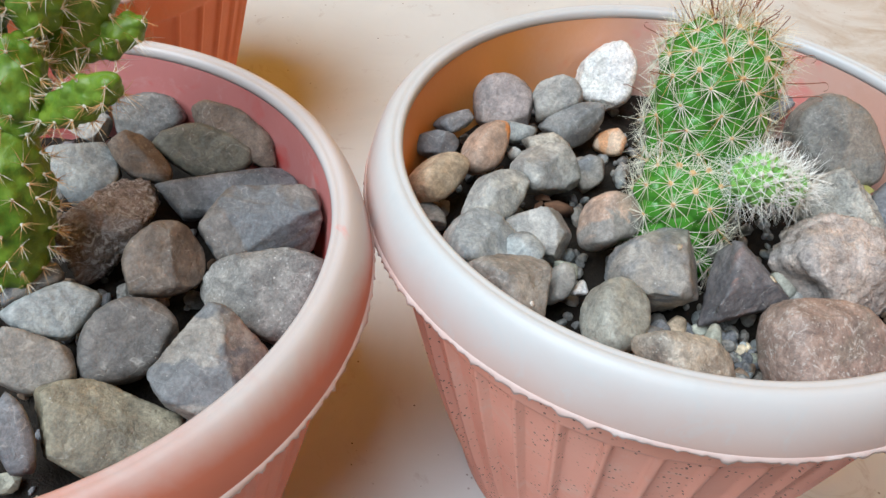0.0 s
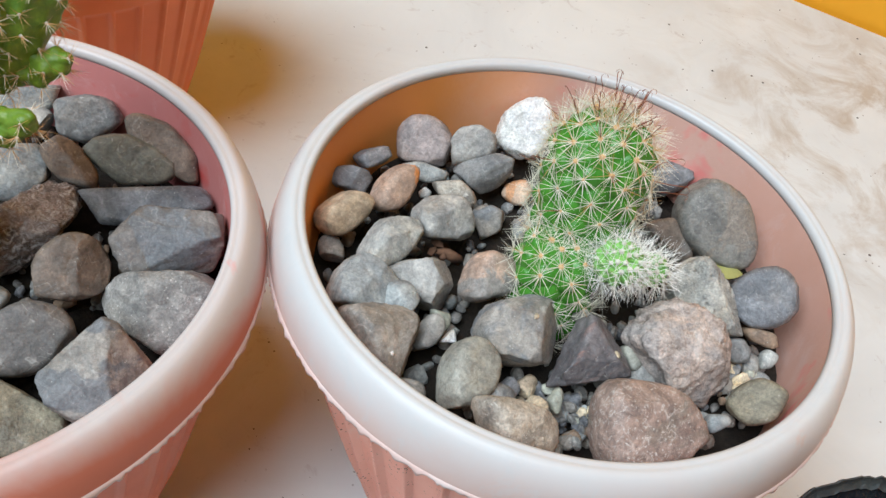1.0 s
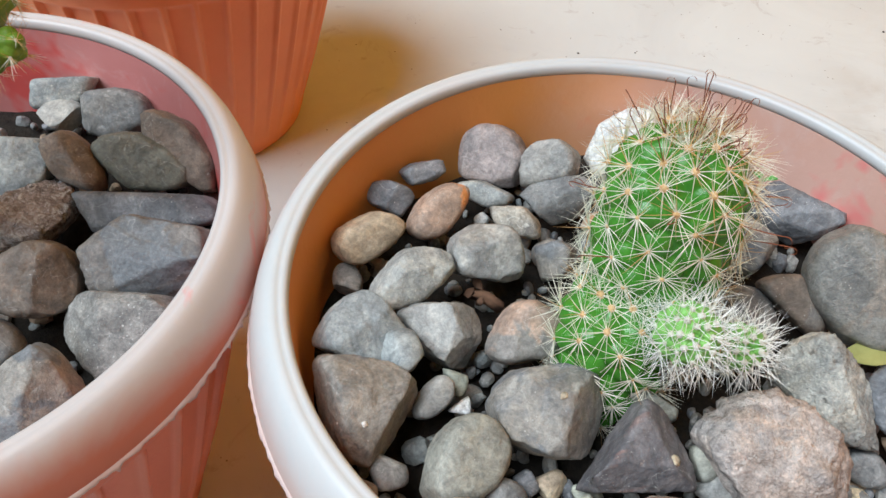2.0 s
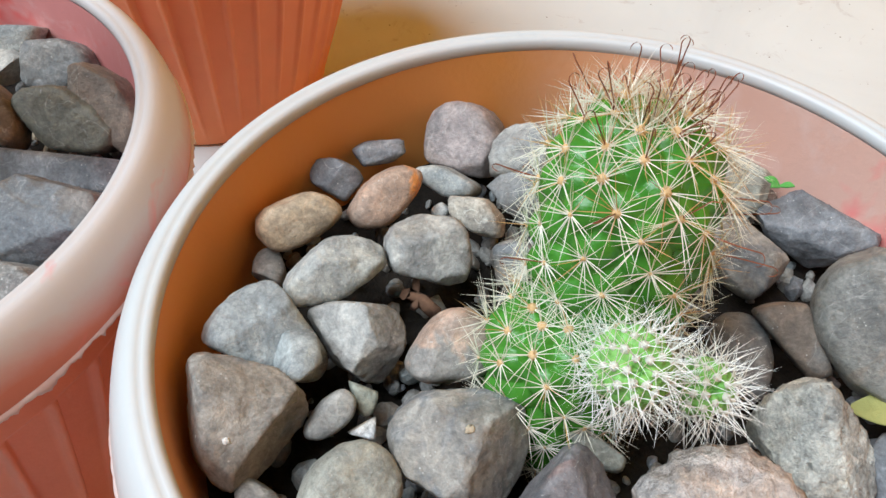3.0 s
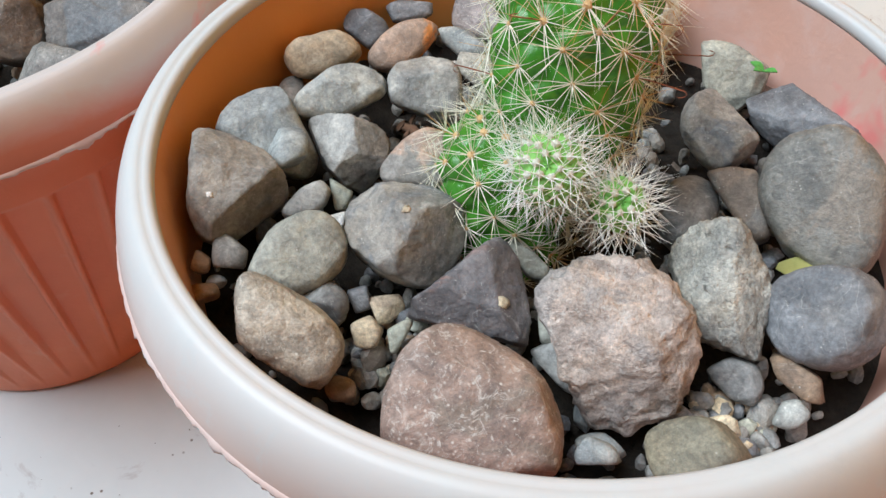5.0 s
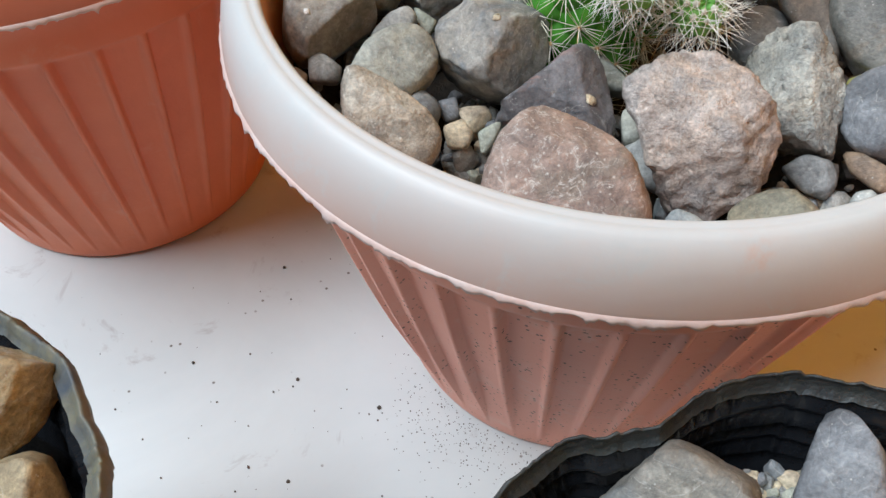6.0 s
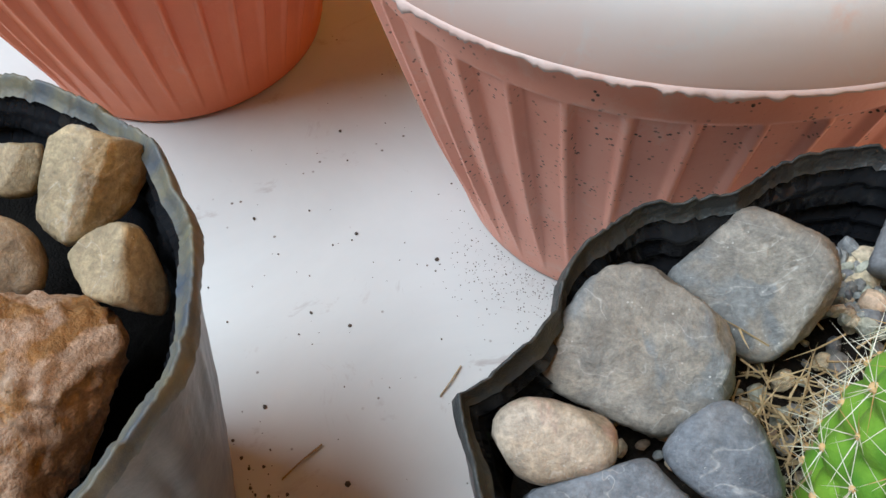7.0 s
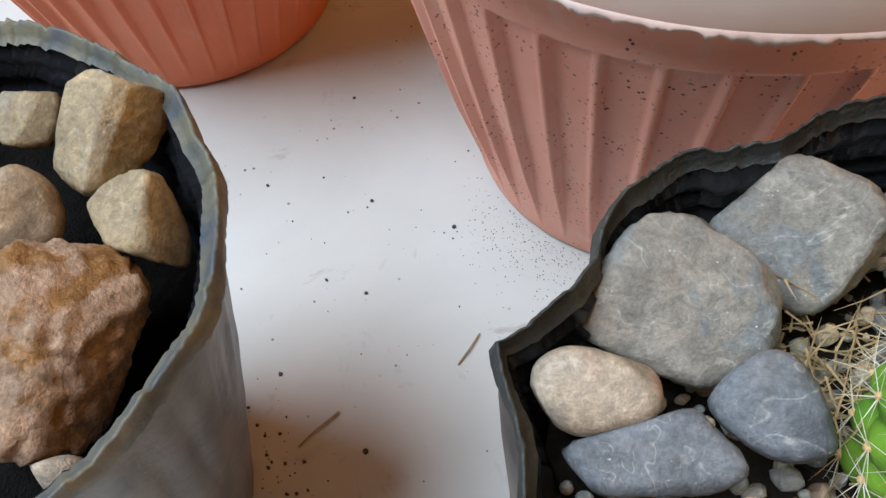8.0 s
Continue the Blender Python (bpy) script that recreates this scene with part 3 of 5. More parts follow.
stone("stone", (-0.0516, -0.0320, 0.1362), (47, 8, 64), 6.8, [(-156, 13.4), (-83, 7.0), (-58, 6.5), (0, 12.6), (61, 9.8), (90, 7.8), (127, 6.6), (147, 8.6)], 12, "mottled", 12, "mottled light grey stone in the round cactus pot", "stones round the spiny ball cactus", ridges=[(90, 40, 0.84)], dents=[(20, 40, 14, 0.09)])
stone("stone", (-0.0425, -0.0104, 0.1357), (47, 3, 60), 7.2, [(-151, 10.4), (-108, 7.6), (-81, 9.6), (-16, 10.4), (16, 9.7), (78, 8.5), (119, 9.5), (173, 10.8)], 12, "grey", 13, "plain grey stone in the round cactus pot", "stones round the spiny ball cactus", ridges=[(100, 45, 0.86)], dents=[(-115, 80, 20, 0.20)])
stone("stone", (-0.0658, -0.0061, 0.1338), (50, 4, 62), 6.6, [(-135, 11.1), (-86, 8.0), (-48, 5.9), (-27, 7.5), (40, 12.2), (86, 8.7), (113, 6.3), (138, 6.3), (161, 9.1)], 8, "orange", 14, "brown stone with an orange flank in the round cactus pot", "stones round the spiny ball cactus")
stone("stone", (-0.0730, -0.0286, 0.1336), (50, 8, 66), 7.2, [(-177, 11.6), (-138, 10.4), (-90, 7.4), (-63, 6.0), (-36, 9.2), (42, 10.4), (80, 8.0), (109, 6.3), (145, 9.5)], 8, "tan", 15, "smooth tan stone in the round cactus pot", "stones round the spiny ball cactus", dents=[(115, 70, 20, 0.14)])
stone("stone", (-0.0817, -0.0106, 0.1321), (52, 6, 64), 4.7, [(-172, 6.5), (-124, 4.7), (-45, 5.9), (26, 6.2), (60, 4.7), (90, 5.2), (142, 6.6)], 18, "slate", 16, "dark slate stone in the round cactus pot", "stones round the spiny ball cactus", ridges=[(140, 45, 0.80)])
stone("stone", (-0.0820, 0.0044, 0.1328), (53, 4, 61), 4.0, [(-149, 6.0), (-84, 3.3), (-57, 4.3), (7, 7.0), (90, 3.1), (114, 4.1)], 26, "slate", 17, "dark slate stone in the round cactus pot", "stones round the spiny ball cactus", ridges=[(80, 45, 0.80)])
stone("stone", (-0.0732, 0.0289, 0.1301), (51, -9, 31), 9.4, [(-172, 11.5), (-100, 9.5), (-37, 12.7), (0, 11.3), (43, 10.5), (77, 10.5), (116, 11.2), (161, 11.7)], 9, "purplegrey", 18, "rounded purplish-grey stone in the round cactus pot", "stones round the spiny ball cactus")
stone("stone", (-0.0636, 0.0139, 0.1291), (49, -9, 31), 4.6, [(-137, 5.5), (-113, 3.8), (-80, 4.4), (8, 9.2), (68, 3.4), (97, 4.5)], 12, "mottled", 19, "mottled light grey stone in the round cactus pot", "stones round the spiny ball cactus")
stone("stone", (-0.0545, 0.0334, 0.1362), (51, -11, 29), 6.6, [(-177, 8.5), (-75, 6.3), (-3, 9.5), (56, 7.9), (98, 7.1), (139, 7.9)], 18, "grey", 20, "plain grey stone in the round cactus pot", "stones round the spiny ball cactus", ridges=[(120, 45, 0.80)])
stone("stone", (-0.0428, 0.0593, 0.1344), (52, -13, 26), 9.1, [(-144, 13.5), (-116, 13.2), (-73, 12.2), (-20, 10.7), (22, 12.9), (85, 12.7), (123, 10.8), (161, 11.3)], 12, "chalk", 21, "chalky white stone in the round cactus pot", "stones round the spiny ball cactus", dents=[(190, 50, 25, 0.12), (20, 50, 18, 0.10)])
stone("stone", (-0.0447, 0.0283, 0.1309), (49, -11, 28), 6.9, [(-130, 8.4), (-71, 8.2), (-44, 8.3), (-12, 10.2), (72, 8.2), (95, 6.7), (127, 8.8)], 18, "darkgrey", 22, "dark grey stone in the round cactus pot", "stones round the spiny ball cactus", ridges=[(-60, 45, 0.80), (110, 40, 0.80)])
stone("stone", (-0.0480, 0.0105, 0.1300), (47, -10, 29), 4.5, [(-145, 5.8), (-113, 3.9), (-89, 5.1), (-8, 7.8), (45, 5.0), (93, 4.8)], 12, "grit", 23, "gritty speckled grey stone in the round cactus pot", "stones round the spiny ball cactus")
stone("pebble", (-0.0593, 0.0076, 0.1251), (47, -9, 31), 1.8, [(-168, 2.5), (-97, 2.0), (-30, 2.2), (52, 2.1), (129, 2.0)], 7, "chalk", 24, "chalky white pebble in the round cactus pot", "stones round the spiny ball cactus")
stone("stone", (-0.0313, 0.0344, 0.1231), (48, -13, 26), 4.5, [(-130, 5.3), (-96, 5.1), (-30, 5.5), (31, 5.6), (105, 4.7), (153, 5.9)], 9, "peach", 25, "pale peach stone in the round cactus pot", "stones round the spiny ball cactus")
stone("stone", (-0.0325, 0.0110, 0.1245), (46, -12, 28), 4.7, [(-163, 5.3), (-66, 5.5), (-15, 5.2), (62, 5.9), (110, 5.4)], 15, "taupe", 26, "grey-brown stone in the round cactus pot", "stones round the spiny ball cactus")
stone("stone", (0.0424, 0.0512, 0.1384), (42, -18, 41), 9.6, [(-150, 14.2), (-108, 17.0), (-54, 19.7), (-15, 14.4), (8, 13.2), (47, 15.6), (84, 19.3), (128, 18.3), (170, 16.3)], 9, "darkolive", 27, "large smooth dark stone in the round cactus pot", "stones round the spiny ball cactus")
stone("stone", (0.0496, 0.0133, 0.1379), (34, -15, 47), 8.9, [(-159, 9.5), (-110, 12.9), (-9, 9.9), (14, 9.4), (45, 12.0), (92, 14.0), (117, 13.5), (143, 13.3)], 18, "pocked", 28, "pale pocked stone in the round cactus pot", "stones round the spiny ball cactus", ridges=[(0, 48, 0.76), (170, 40, 0.82)])
stone("stone", (0.0680, 0.0242, 0.1406), (45, -25, 15), 6.9, [(-171, 12.1), (-142, 12.1), (-95, 11.2), (-56, 11.0), (-14, 11.5), (23, 11.7), (67, 12.1), (106, 11.0), (133, 11.3)], 9, "slate", 29, "dark slate stone in the round cactus pot", "stones round the spiny ball cactus")
stone("stone", (0.0783, -0.0173, 0.1359), (37, -26, 18), 5.8, [(-133, 8.4), (-83, 7.2), (-36, 7.5), (4, 10.1), (58, 8.1), (111, 7.0), (148, 8.3)], 9, "olive", 30, "olive-grey stone in the round cactus pot", "stones round the spiny ball cactus")
stone("pebble", (0.0780, 0.0100, 0.1283), (39, -20, 46), 2.6, [(-109, 3.3), (-69, 2.7), (-35, 3.1), (38, 3.3), (103, 3.0), (154, 2.8)], 9, "granite", 31, "white-speckled pebble in the round cactus pot", "stones round the spiny ball cactus")
stone("stone", (0.0733, 0.0154, 0.1311), (42, -20, 45), 3.4, [(-161, 4.0), (-131, 2.6), (-105, 3.9), (7, 4.2), (56, 2.7), (80, 4.2)], 18, "brownchip", 32, "small brown stone in the round cactus pot", "stones round the spiny ball cactus")
stone("pebble", (0.0691, -0.0336, 0.1365), (36, -12, 54), 2.7, [(-168, 4.3), (-88, 2.1), (24, 3.7), (67, 2.5), (140, 3.4)], 8, "bluegrey", 33, "blue-grey pebble in the round cactus pot", "stones round the spiny ball cactus")
stone("stone", (0.0444, -0.0231, 0.1266), (40, -9, 54), 4.4, [(-137, 3.9), (-108, 5.9), (1, 4.1), (41, 5.4), (116, 5.4)], 9, "grey", 34, "plain grey stone in the round cactus pot", "stones round the spiny ball cactus")
stone("pebble", (0.0375, -0.0229, 0.1318), (29, -5, 54), 2.7, [(-173, 2.2), (-89, 4.1), (-11, 2.9), (20, 2.3), (75, 4.5), (160, 3.1)], 15, "greygreen", 35, "smooth grey-green pebble in the round cactus pot", "stones round the spiny ball cactus")
stone("pebble", (0.0199, -0.0170, 0.1314), (34, -3, 55), 3.2, [(-142, 2.3), (-108, 3.6), (-25, 5.9), (47, 2.4), (122, 6.5)], 12, "greygreen", 36, "smooth grey-green pebble in the round cactus pot", "stones round the spiny ball cactus")
stone("pebble", (0.0196, -0.0579, 0.1300), (42, 0, 62), 2.9, [(-166, 3.1), (-98, 3.3), (-26, 3.3), (39, 3.1), (113, 3.3)], 12, "crumb", 37, "crumbly tan pebble in the round cactus pot", "stones round the spiny ball cactus")
stone("pebble", (0.0093, -0.0548, 0.1284), (44, 1, 63), 2.2, [(-159, 2.2), (-71, 2.8), (14, 2.2), (105, 2.7)], 22, "slate", 38, "dark slate pebble in the round cactus pot", "stones round the spiny ball cactus")
pebble("pebble", (0.0132, -0.0507, 0.1269), (0.0046, 0.0035, 0.0029), 74, "crumb", 2.6, 7, 39, "crumbly tan pebble in the round cactus pot", "stones round the spiny ball cactus")
stone("pebble", (0.0236, -0.0521, 0.1304), (42, -1, 61), 1.7, [(-172, 2.4), (-116, 4.3), (-28, 1.6), (68, 4.0), (119, 2.2)], 22, "palegreen", 40, "pale greenish pebble in the round cactus pot", "stones round the spiny ball cactus")
pebble("stone", (-0.0156, -0.0766, 0.1307), (0.0044, 0.0054, 0.0035), 74, "grey", 2.5, 5, 41, "plain grey stone in the round cactus pot", "stones round the spiny ball cactus")
pebble("pebble", (-0.0161, -0.0832, 0.1308), (0.0031, 0.0028, 0.0021), 27, "brownchip", 2.5, 5, 42, "small brown pebble in the round cactus pot", "stones round the spiny ball cactus")
pebble("pebble", (-0.0104, -0.0856, 0.1271), (0.0039, 0.0032, 0.0025), 42, "brownchip", 2.6, 6, 43, "small brown pebble in the round cactus pot", "stones round the spiny ball cactus")
stone("stone", (-0.0216, -0.0545, 0.1319), (38, 10, 65), 3.9, [(-165, 6.6), (-83, 4.3), (-57, 3.4), (-18, 4.6), (47, 6.3), (117, 3.7), (143, 3.4)], 9, "grey", 44, "plain grey stone in the round cactus pot", "stones round the spiny ball cactus")
stone("pebble", (-0.0217, -0.0458, 0.1295), (39, 8, 63), 2.4, [(-165, 2.0), (-90, 3.6), (-22, 2.7), (63, 2.6)], 12, "palegreen", 45, "pale greenish pebble in the round cactus pot", "stones round the spiny ball cactus")
stone("pebble", (-0.0162, -0.0495, 0.1279), (37, 8, 63), 1.4, [(-110, 1.7), (-9, 2.1), (112, 1.5)], 22, "chalk", 46, "chalky white pebble in the round cactus pot", "stones round the spiny ball cactus")
stone("stone", (-0.0131, 0.0735, 0.1295), (51, -10, 44), 6.7, [(-173, 8.1), (-141, 8.5), (-80, 10.6), (-45, 9.3), (-9, 9.7), (58, 7.8), (89, 9.6)], 12, "greygreen", 47, "smooth grey-green stone in the round cactus pot", "stones round the spiny ball cactus")
stone("stone", (0.0050, 0.0516, 0.1307), (46, -11, 45), 7.2, [(-149, 7.9), (-128, 8.4), (-57, 10.3), (-24, 10.9), (45, 7.6), (116, 12.0), (176, 9.3)], 12, "taupe", 48, "grey-brown stone in the round cactus pot", "stones round the spiny ball cactus", ridges=[(60, 45, 0.82)])
stone("stone", (0.0114, 0.0753, 0.1291), (48, -14, 41), 7.3, [(-161, 11.0), (-131, 8.2), (-81, 9.3), (-55, 11.7), (54, 7.8), (114, 11.7)], 20, "slate", 49, "dark slate stone in the round cactus pot", "stones round the spiny ball cactus", ridges=[(90, 35, 0.80), (-120, 45, 0.80)])
stone("stone", (0.0099, 0.0467, 0.1059), (40, -11, 47), 7.5, [(-173, 9.0), (-132, 9.9), (-62, 10.3), (-18, 12.7), (53, 8.2), (163, 11.2)], 20, "brown", 50, "brown stone in the round cactus pot", "stones round the spiny ball cactus", ridges=[(40, 35, 0.80), (-90, 45, 0.82)])
stone("stone", (0.0292, 0.0394, 0.1323), (41, -14, 45), 5.5, [(-146, 4.1), (-68, 11.4), (13, 4.3), (80, 7.8), (106, 9.2)], 15, "brown", 51, "brown stone in the round cactus pot", "stones round the spiny ball cactus")
pebble("stone", (0.0230, 0.0286, 0.1274), (0.0072, 0.0116, 0.0066), 44, "darkgrey", 2.5, 2, 52, "dark grey stone in the round cactus pot", "stones round the spiny ball cactus")
pebble("stone", (-0.0698, -0.0398, 0.1258), (0.0044, 0.0061, 0.0037), 51, "taupe", 2.5, 5, 53, "grey-brown stone in the round cactus pot", "stones round the spiny ball cactus")
pebble("pebble", (0.0647, -0.0277, 0.1260), (0.0052, 0.0029, 0.0028), 63, "bluegrey", 2.4, 2, 54, "blue-grey pebble in the round cactus pot", "stones round the spiny ball cactus")
stone("stone", (0.0665, 0.0063, 0.1283), (41, -18, 47), 4.0, [(-140, 4.1), (-111, 4.4), (-30, 5.3), (14, 4.7), (71, 4.3), (120, 5.2)], 9, "darkgrey", 55, "dark grey stone in the round cactus pot", "stones round the spiny ball cactus")
pebble("pebble", (0.0058, -0.0631, 0.1262), (0.0059, 0.0036, 0.0033), 39, "grey", 2.5, 5, 56, "plain grey pebble in the round cactus pot", "stones round the spiny ball cactus")
pebble("pebble", (-0.0119, -0.0817, 0.1270), (0.0024, 0.0018, 0.0015), 51, "grey", 2.5, 5, 57, "plain grey pebble in the round cactus pot", "stones round the spiny ball cactus")
pebble("stone", (-0.0348, 0.0109, 0.1247), (0.0053, 0.0050, 0.0037), 71, "taupe", 2.5, 5, 58, "grey-brown stone in the round cactus pot", "stones round the spiny ball cactus")
pebble("pebble", (0.0197, -0.0461, 0.1255), (0.0029, 0.0021, 0.0018), 37, "palegreen", 2.5, 5, 59, "pale greenish pebble in the round cactus pot", "stones round the spiny ball cactus")
pebble("pebble", (0.0276, -0.0677, 0.1260), (0.0037, 0.0029, 0.0024), 58, "brownchip", 2.5, 5, 60, "small brown pebble in the round cactus pot", "stones round the spiny ball cactus")
pebble("pebble", (0.0761, 0.0070, 0.1232), (0.0021, 0.0018, 0.0014), 74, "palegreen", 2.4, 2, 61, "pale greenish pebble in the round cactus pot", "stones round the spiny ball cactus")
pebble("stone", (-0.0080, 0.0823, 0.1223), (0.0054, 0.0046, 0.0036), 125, "brown", 2.6, 6, 62, "brown stone in the round cactus pot", "stones round the spiny ball cactus")
pebble("stone", (0.0074, -0.0635, 0.1302), (0.0070, 0.0055, 0.0045), 17, "darkgrey", 2.5, 5, 63, "dark grey stone in the round cactus pot", "stones round the spiny ball cactus")
stone("stone", (-0.1759, -0.0465, 0.1318), (52, 5, 42), 8.4, [(-173, 10.8), (-105, 9.4), (-50, 9.2), (27, 11.9), (77, 9.1), (105, 8.6)], 9, "darkgrey", 64, "dark grey stone in the pot with the branching cactus", "stones round the branching cactus")
stone("stone", (-0.1390, -0.0455, 0.1378), (50, 2, 38), 7.3, [(-164, 11.1), (-126, 5.8), (-103, 11.0), (1, 12.0), (43, 6.9), (69, 8.1), (104, 13.1)], 12, "brown", 65, "brown stone in the pot with the branching cactus", "stones round the branching cactus")
stone("stone", (-0.1438, -0.0560, 0.1359), (49, 4, 39), 6.8, [(-128, 9.5), (-83, 8.9), (-44, 13.9), (38, 11.8), (68, 7.9), (98, 9.3), (139, 14.3)], 12, "olivedark", 66, "dark olive stone in the pot with the branching cactus", "stones round the branching cactus")
stone("stone", (-0.1553, -0.0730, 0.1395), (49, 6, 42), 6.5, [(-159, 7.1), (-137, 6.1), (-105, 6.7), (-9, 10.0), (35, 5.8), (58, 6.4), (121, 9.7)], 18, "brown", 67, "brown stone in the pot with the branching cactus", "stones round the branching cactus", ridges=[(40, 45, 0.80)])
stone("stone", (-0.1668, -0.0859, 0.1386), (49, 8, 44), 7.0, [(-148, 8.6), (-90, 10.5), (-49, 9.1), (22, 10.1), (94, 8.3), (154, 11.1)], 22, "bluegrey", 68, "blue-grey stone in the pot with the branching cactus", "stones round the branching cactus", ridges=[(60, 25, 0.85)])
stone("stone", (-0.1488, -0.0976, 0.1326), (45, 9, 43), 9.8, [(-162, 14.1), (-65, 12.4), (-37, 8.6), (20, 17.0), (97, 13.6), (130, 9.9)], 18, "silver", 69, "rough brown glinting stone in the pot with the branching cactus", "stones round the branching cactus", ridges=[(70, 42, 0.80), (-60, 42, 0.82)], dents=[(20, 50, 14, 0.14)])
stone("stone", (-0.1280, -0.0670, 0.1324), (46, 4, 38), 8.9, [(-144, 15.5), (-77, 5.8), (-13, 21.8), (54, 16.2), (96, 5.7)], 12, "slate", 70, "dark slate stone in the pot with the branching cactus", "stones round the branching cactus")
stone("stone", (-0.1059, -0.0796, 0.1379), (44, 3, 36), 9.1, [(-153, 16.0), (-82, 10.6), (-19, 16.3), (6, 17.2), (88, 11.3), (142, 14.3)], 22, "slatebrown", 71, "flat-faced brown-grey stone in the pot with the branching cactus", "stones round the branching cactus", ridges=[(-60, 45, 0.78), (90, 30, 0.85)])
stone("stone", (-0.1214, -0.1050, 0.1373), (42, 7, 40), 8.9, [(-166, 11.5), (-96, 10.0), (-65, 10.2), (-10, 11.4), (29, 11.1), (73, 11.3), (119, 10.4), (156, 10.1)], 12, "brown", 72, "brown stone in the pot with the branching cactus", "stones round the branching cactus", ridges=[(10, 42, 0.82)], dents=[(60, 30, 14, 0.10)])
stone("stone", (-0.0943, -0.0969, 0.1319), (40, 3, 36), 9.0, [(-165, 17.5), (-122, 12.1), (-27, 13.3), (56, 16.1), (95, 10.7), (137, 15.6)], 12, "speck", 73, "finely speckled grey stone in the pot with the branching cactus", "stones round the branching cactus", ridges=[(180, 40, 0.84)])
stone("stone", (-0.1159, -0.1287, 0.1308), (38, 10, 40), 7.2, [(-173, 12.4), (-107, 12.9), (-78, 10.9), (-46, 10.9), (-25, 12.0), (27, 14.2), (66, 12.8), (97, 11.7), (135, 11.0), (164, 12.0)], 9, "disc", 74, "round dark grey stone in the pot with the branching cactus", "stones round the branching cactus")
stone("stone", (-0.0890, -0.1278, 0.1349), (36, 7, 37), 9.8, [(-154, 14.3), (-121, 13.6), (-59, 11.5), (-34, 12.5), (44, 13.4), (76, 15.7), (140, 11.1)], 18, "taupe", 75, "grey-brown stone in the pot with the branching cactus", "stones round the branching cactus", ridges=[(140, 42, 0.82), (20, 42, 0.82)])
stone("stone", (-0.1057, -0.1502, 0.1256), (33, 12, 39), 9.5, [(-168, 13.8), (-123, 11.9), (-76, 10.9), (-48, 15.1), (64, 9.8), (87, 11.5), (121, 16.8)], 22, "olive", 76, "olive-grey stone in the pot with the branching cactus", "stones round the branching cactus", ridges=[(60, 25, 0.85)], dents=[(-10, 40, 9, 0.10)])
stone("stone", (-0.1358, -0.1317, 0.1348), (40, 12, 43), 6.0, [(-146, 11.0), (-118, 8.0), (-97, 7.6), (-39, 7.8), (36, 11.8), (78, 8.2), (116, 6.5)], 12, "bluegrey", 77, "blue-grey stone in the pot with the branching cactus", "stones round the branching cactus")
stone("stone", (-0.1303, -0.1469, 0.1334), (37, 14, 43), 6.1, [(-156, 8.1), (-118, 7.4), (-72, 8.0), (11, 10.4), (67, 6.9), (145, 10.1)], 18, "taupe", 78, "grey-brown stone in the pot with the branching cactus", "stones round the branching cactus")
stone("stone", (-0.1167, -0.1651, 0.1341), (33, 15, 41), 5.3, [(-152, 4.5), (-90, 8.7), (3, 4.9), (24, 4.4), (51, 6.7), (163, 6.0)], 12, "slate", 79, "dark slate stone in the pot with the branching cactus", "stones round the branching cactus")
stone("stone", (-0.1505, -0.1251, 0.1326), (42, 12, 44), 4.6, [(-177, 8.1), (-65, 3.0), (30, 8.2), (108, 3.9), (135, 3.8)], 9, "taupe", 80, "grey-brown stone in the pot with the branching cactus", "stones round the branching cactus")
stone("stone", (-0.1958, -0.0552, 0.1346), (53, 7, 45), 5.6, [(-178, 9.2), (-76, 4.8), (-19, 8.9), (99, 4.7)], 15, "mottled", 81, "mottled light grey stone in the pot with the branching cactus", "stones round the branching cactus")
stone("pebble", (-0.1340, -0.0993, 0.1349), (44, 8, 41), 2.0, [(-142, 2.6), (-34, 1.8), (0, 2.1), (102, 2.7), (151, 1.8)], 8, "pocked", 82, "pale pocked pebble in the pot with the branching cactus", "stones round the branching cactus")
pebble("stone", (-0.1723, -0.0944, 0.1323), (0.0043, 0.0061, 0.0037), 43, "brown", 2.5, 5, 83, "brown stone in the pot with the branching cactus", "stones round the branching cactus")
pebble("stone", (-0.1877, -0.0610, 0.1316), (0.0079, 0.0059, 0.0049), 57, "grey", 2.5, 5, 84, "plain grey stone in the pot with the branching cactus", "stones round the branching cactus")
stone("stone", (0.1154, -0.0896, 0.1192), (30, -11, 57), 7.3, [(-115, 12.4), (-59, 14.5), (-3, 15.3), (50, 13.0), (84, 16.2), (110, 15.5), (143, 14.1)], 15, "flatgrey", 85, "large flat taupe-grey stone in the black bag with the cactus", "stones in the cactus bag", ridges=[(80, 25, 0.86)], dents=[(66, 82, 9, 0.10)])
stone("stone", (0.1148, -0.0639, 0.1208), (35, -17, 51), 6.2, [(-139, 11.7), (-100, 14.0), (-54, 11.8), (-31, 11.2), (3, 12.7), (63, 12.0), (131, 12.1)], 15, "flatgrey", 86, "large flat taupe-grey stone in the black bag with the cactus", "stones in the cactus bag")
stone("stone", (0.1241, -0.1121, 0.1234), (23, -6, 60), 6.0, [(-164, 9.2), (-118, 7.5), (-77, 6.6), (-13, 10.2), (33, 9.7), (74, 6.1), (107, 7.8), (152, 10.4)], 8, "cream", 87, "smooth cream stone in the black bag with the cactus", "stones in the cactus bag")
stone("stone", (0.1389, -0.0904, 0.1240), (23, -17, 56), 5.6, [(-135, 7.0), (-105, 7.3), (-72, 8.5), (14, 6.8), (54, 8.1), (116, 8.3), (148, 9.1)], 8, "bluedark", 88, "smooth dark blue-grey stone in the black bag with the cactus", "stones in the cactus bag")
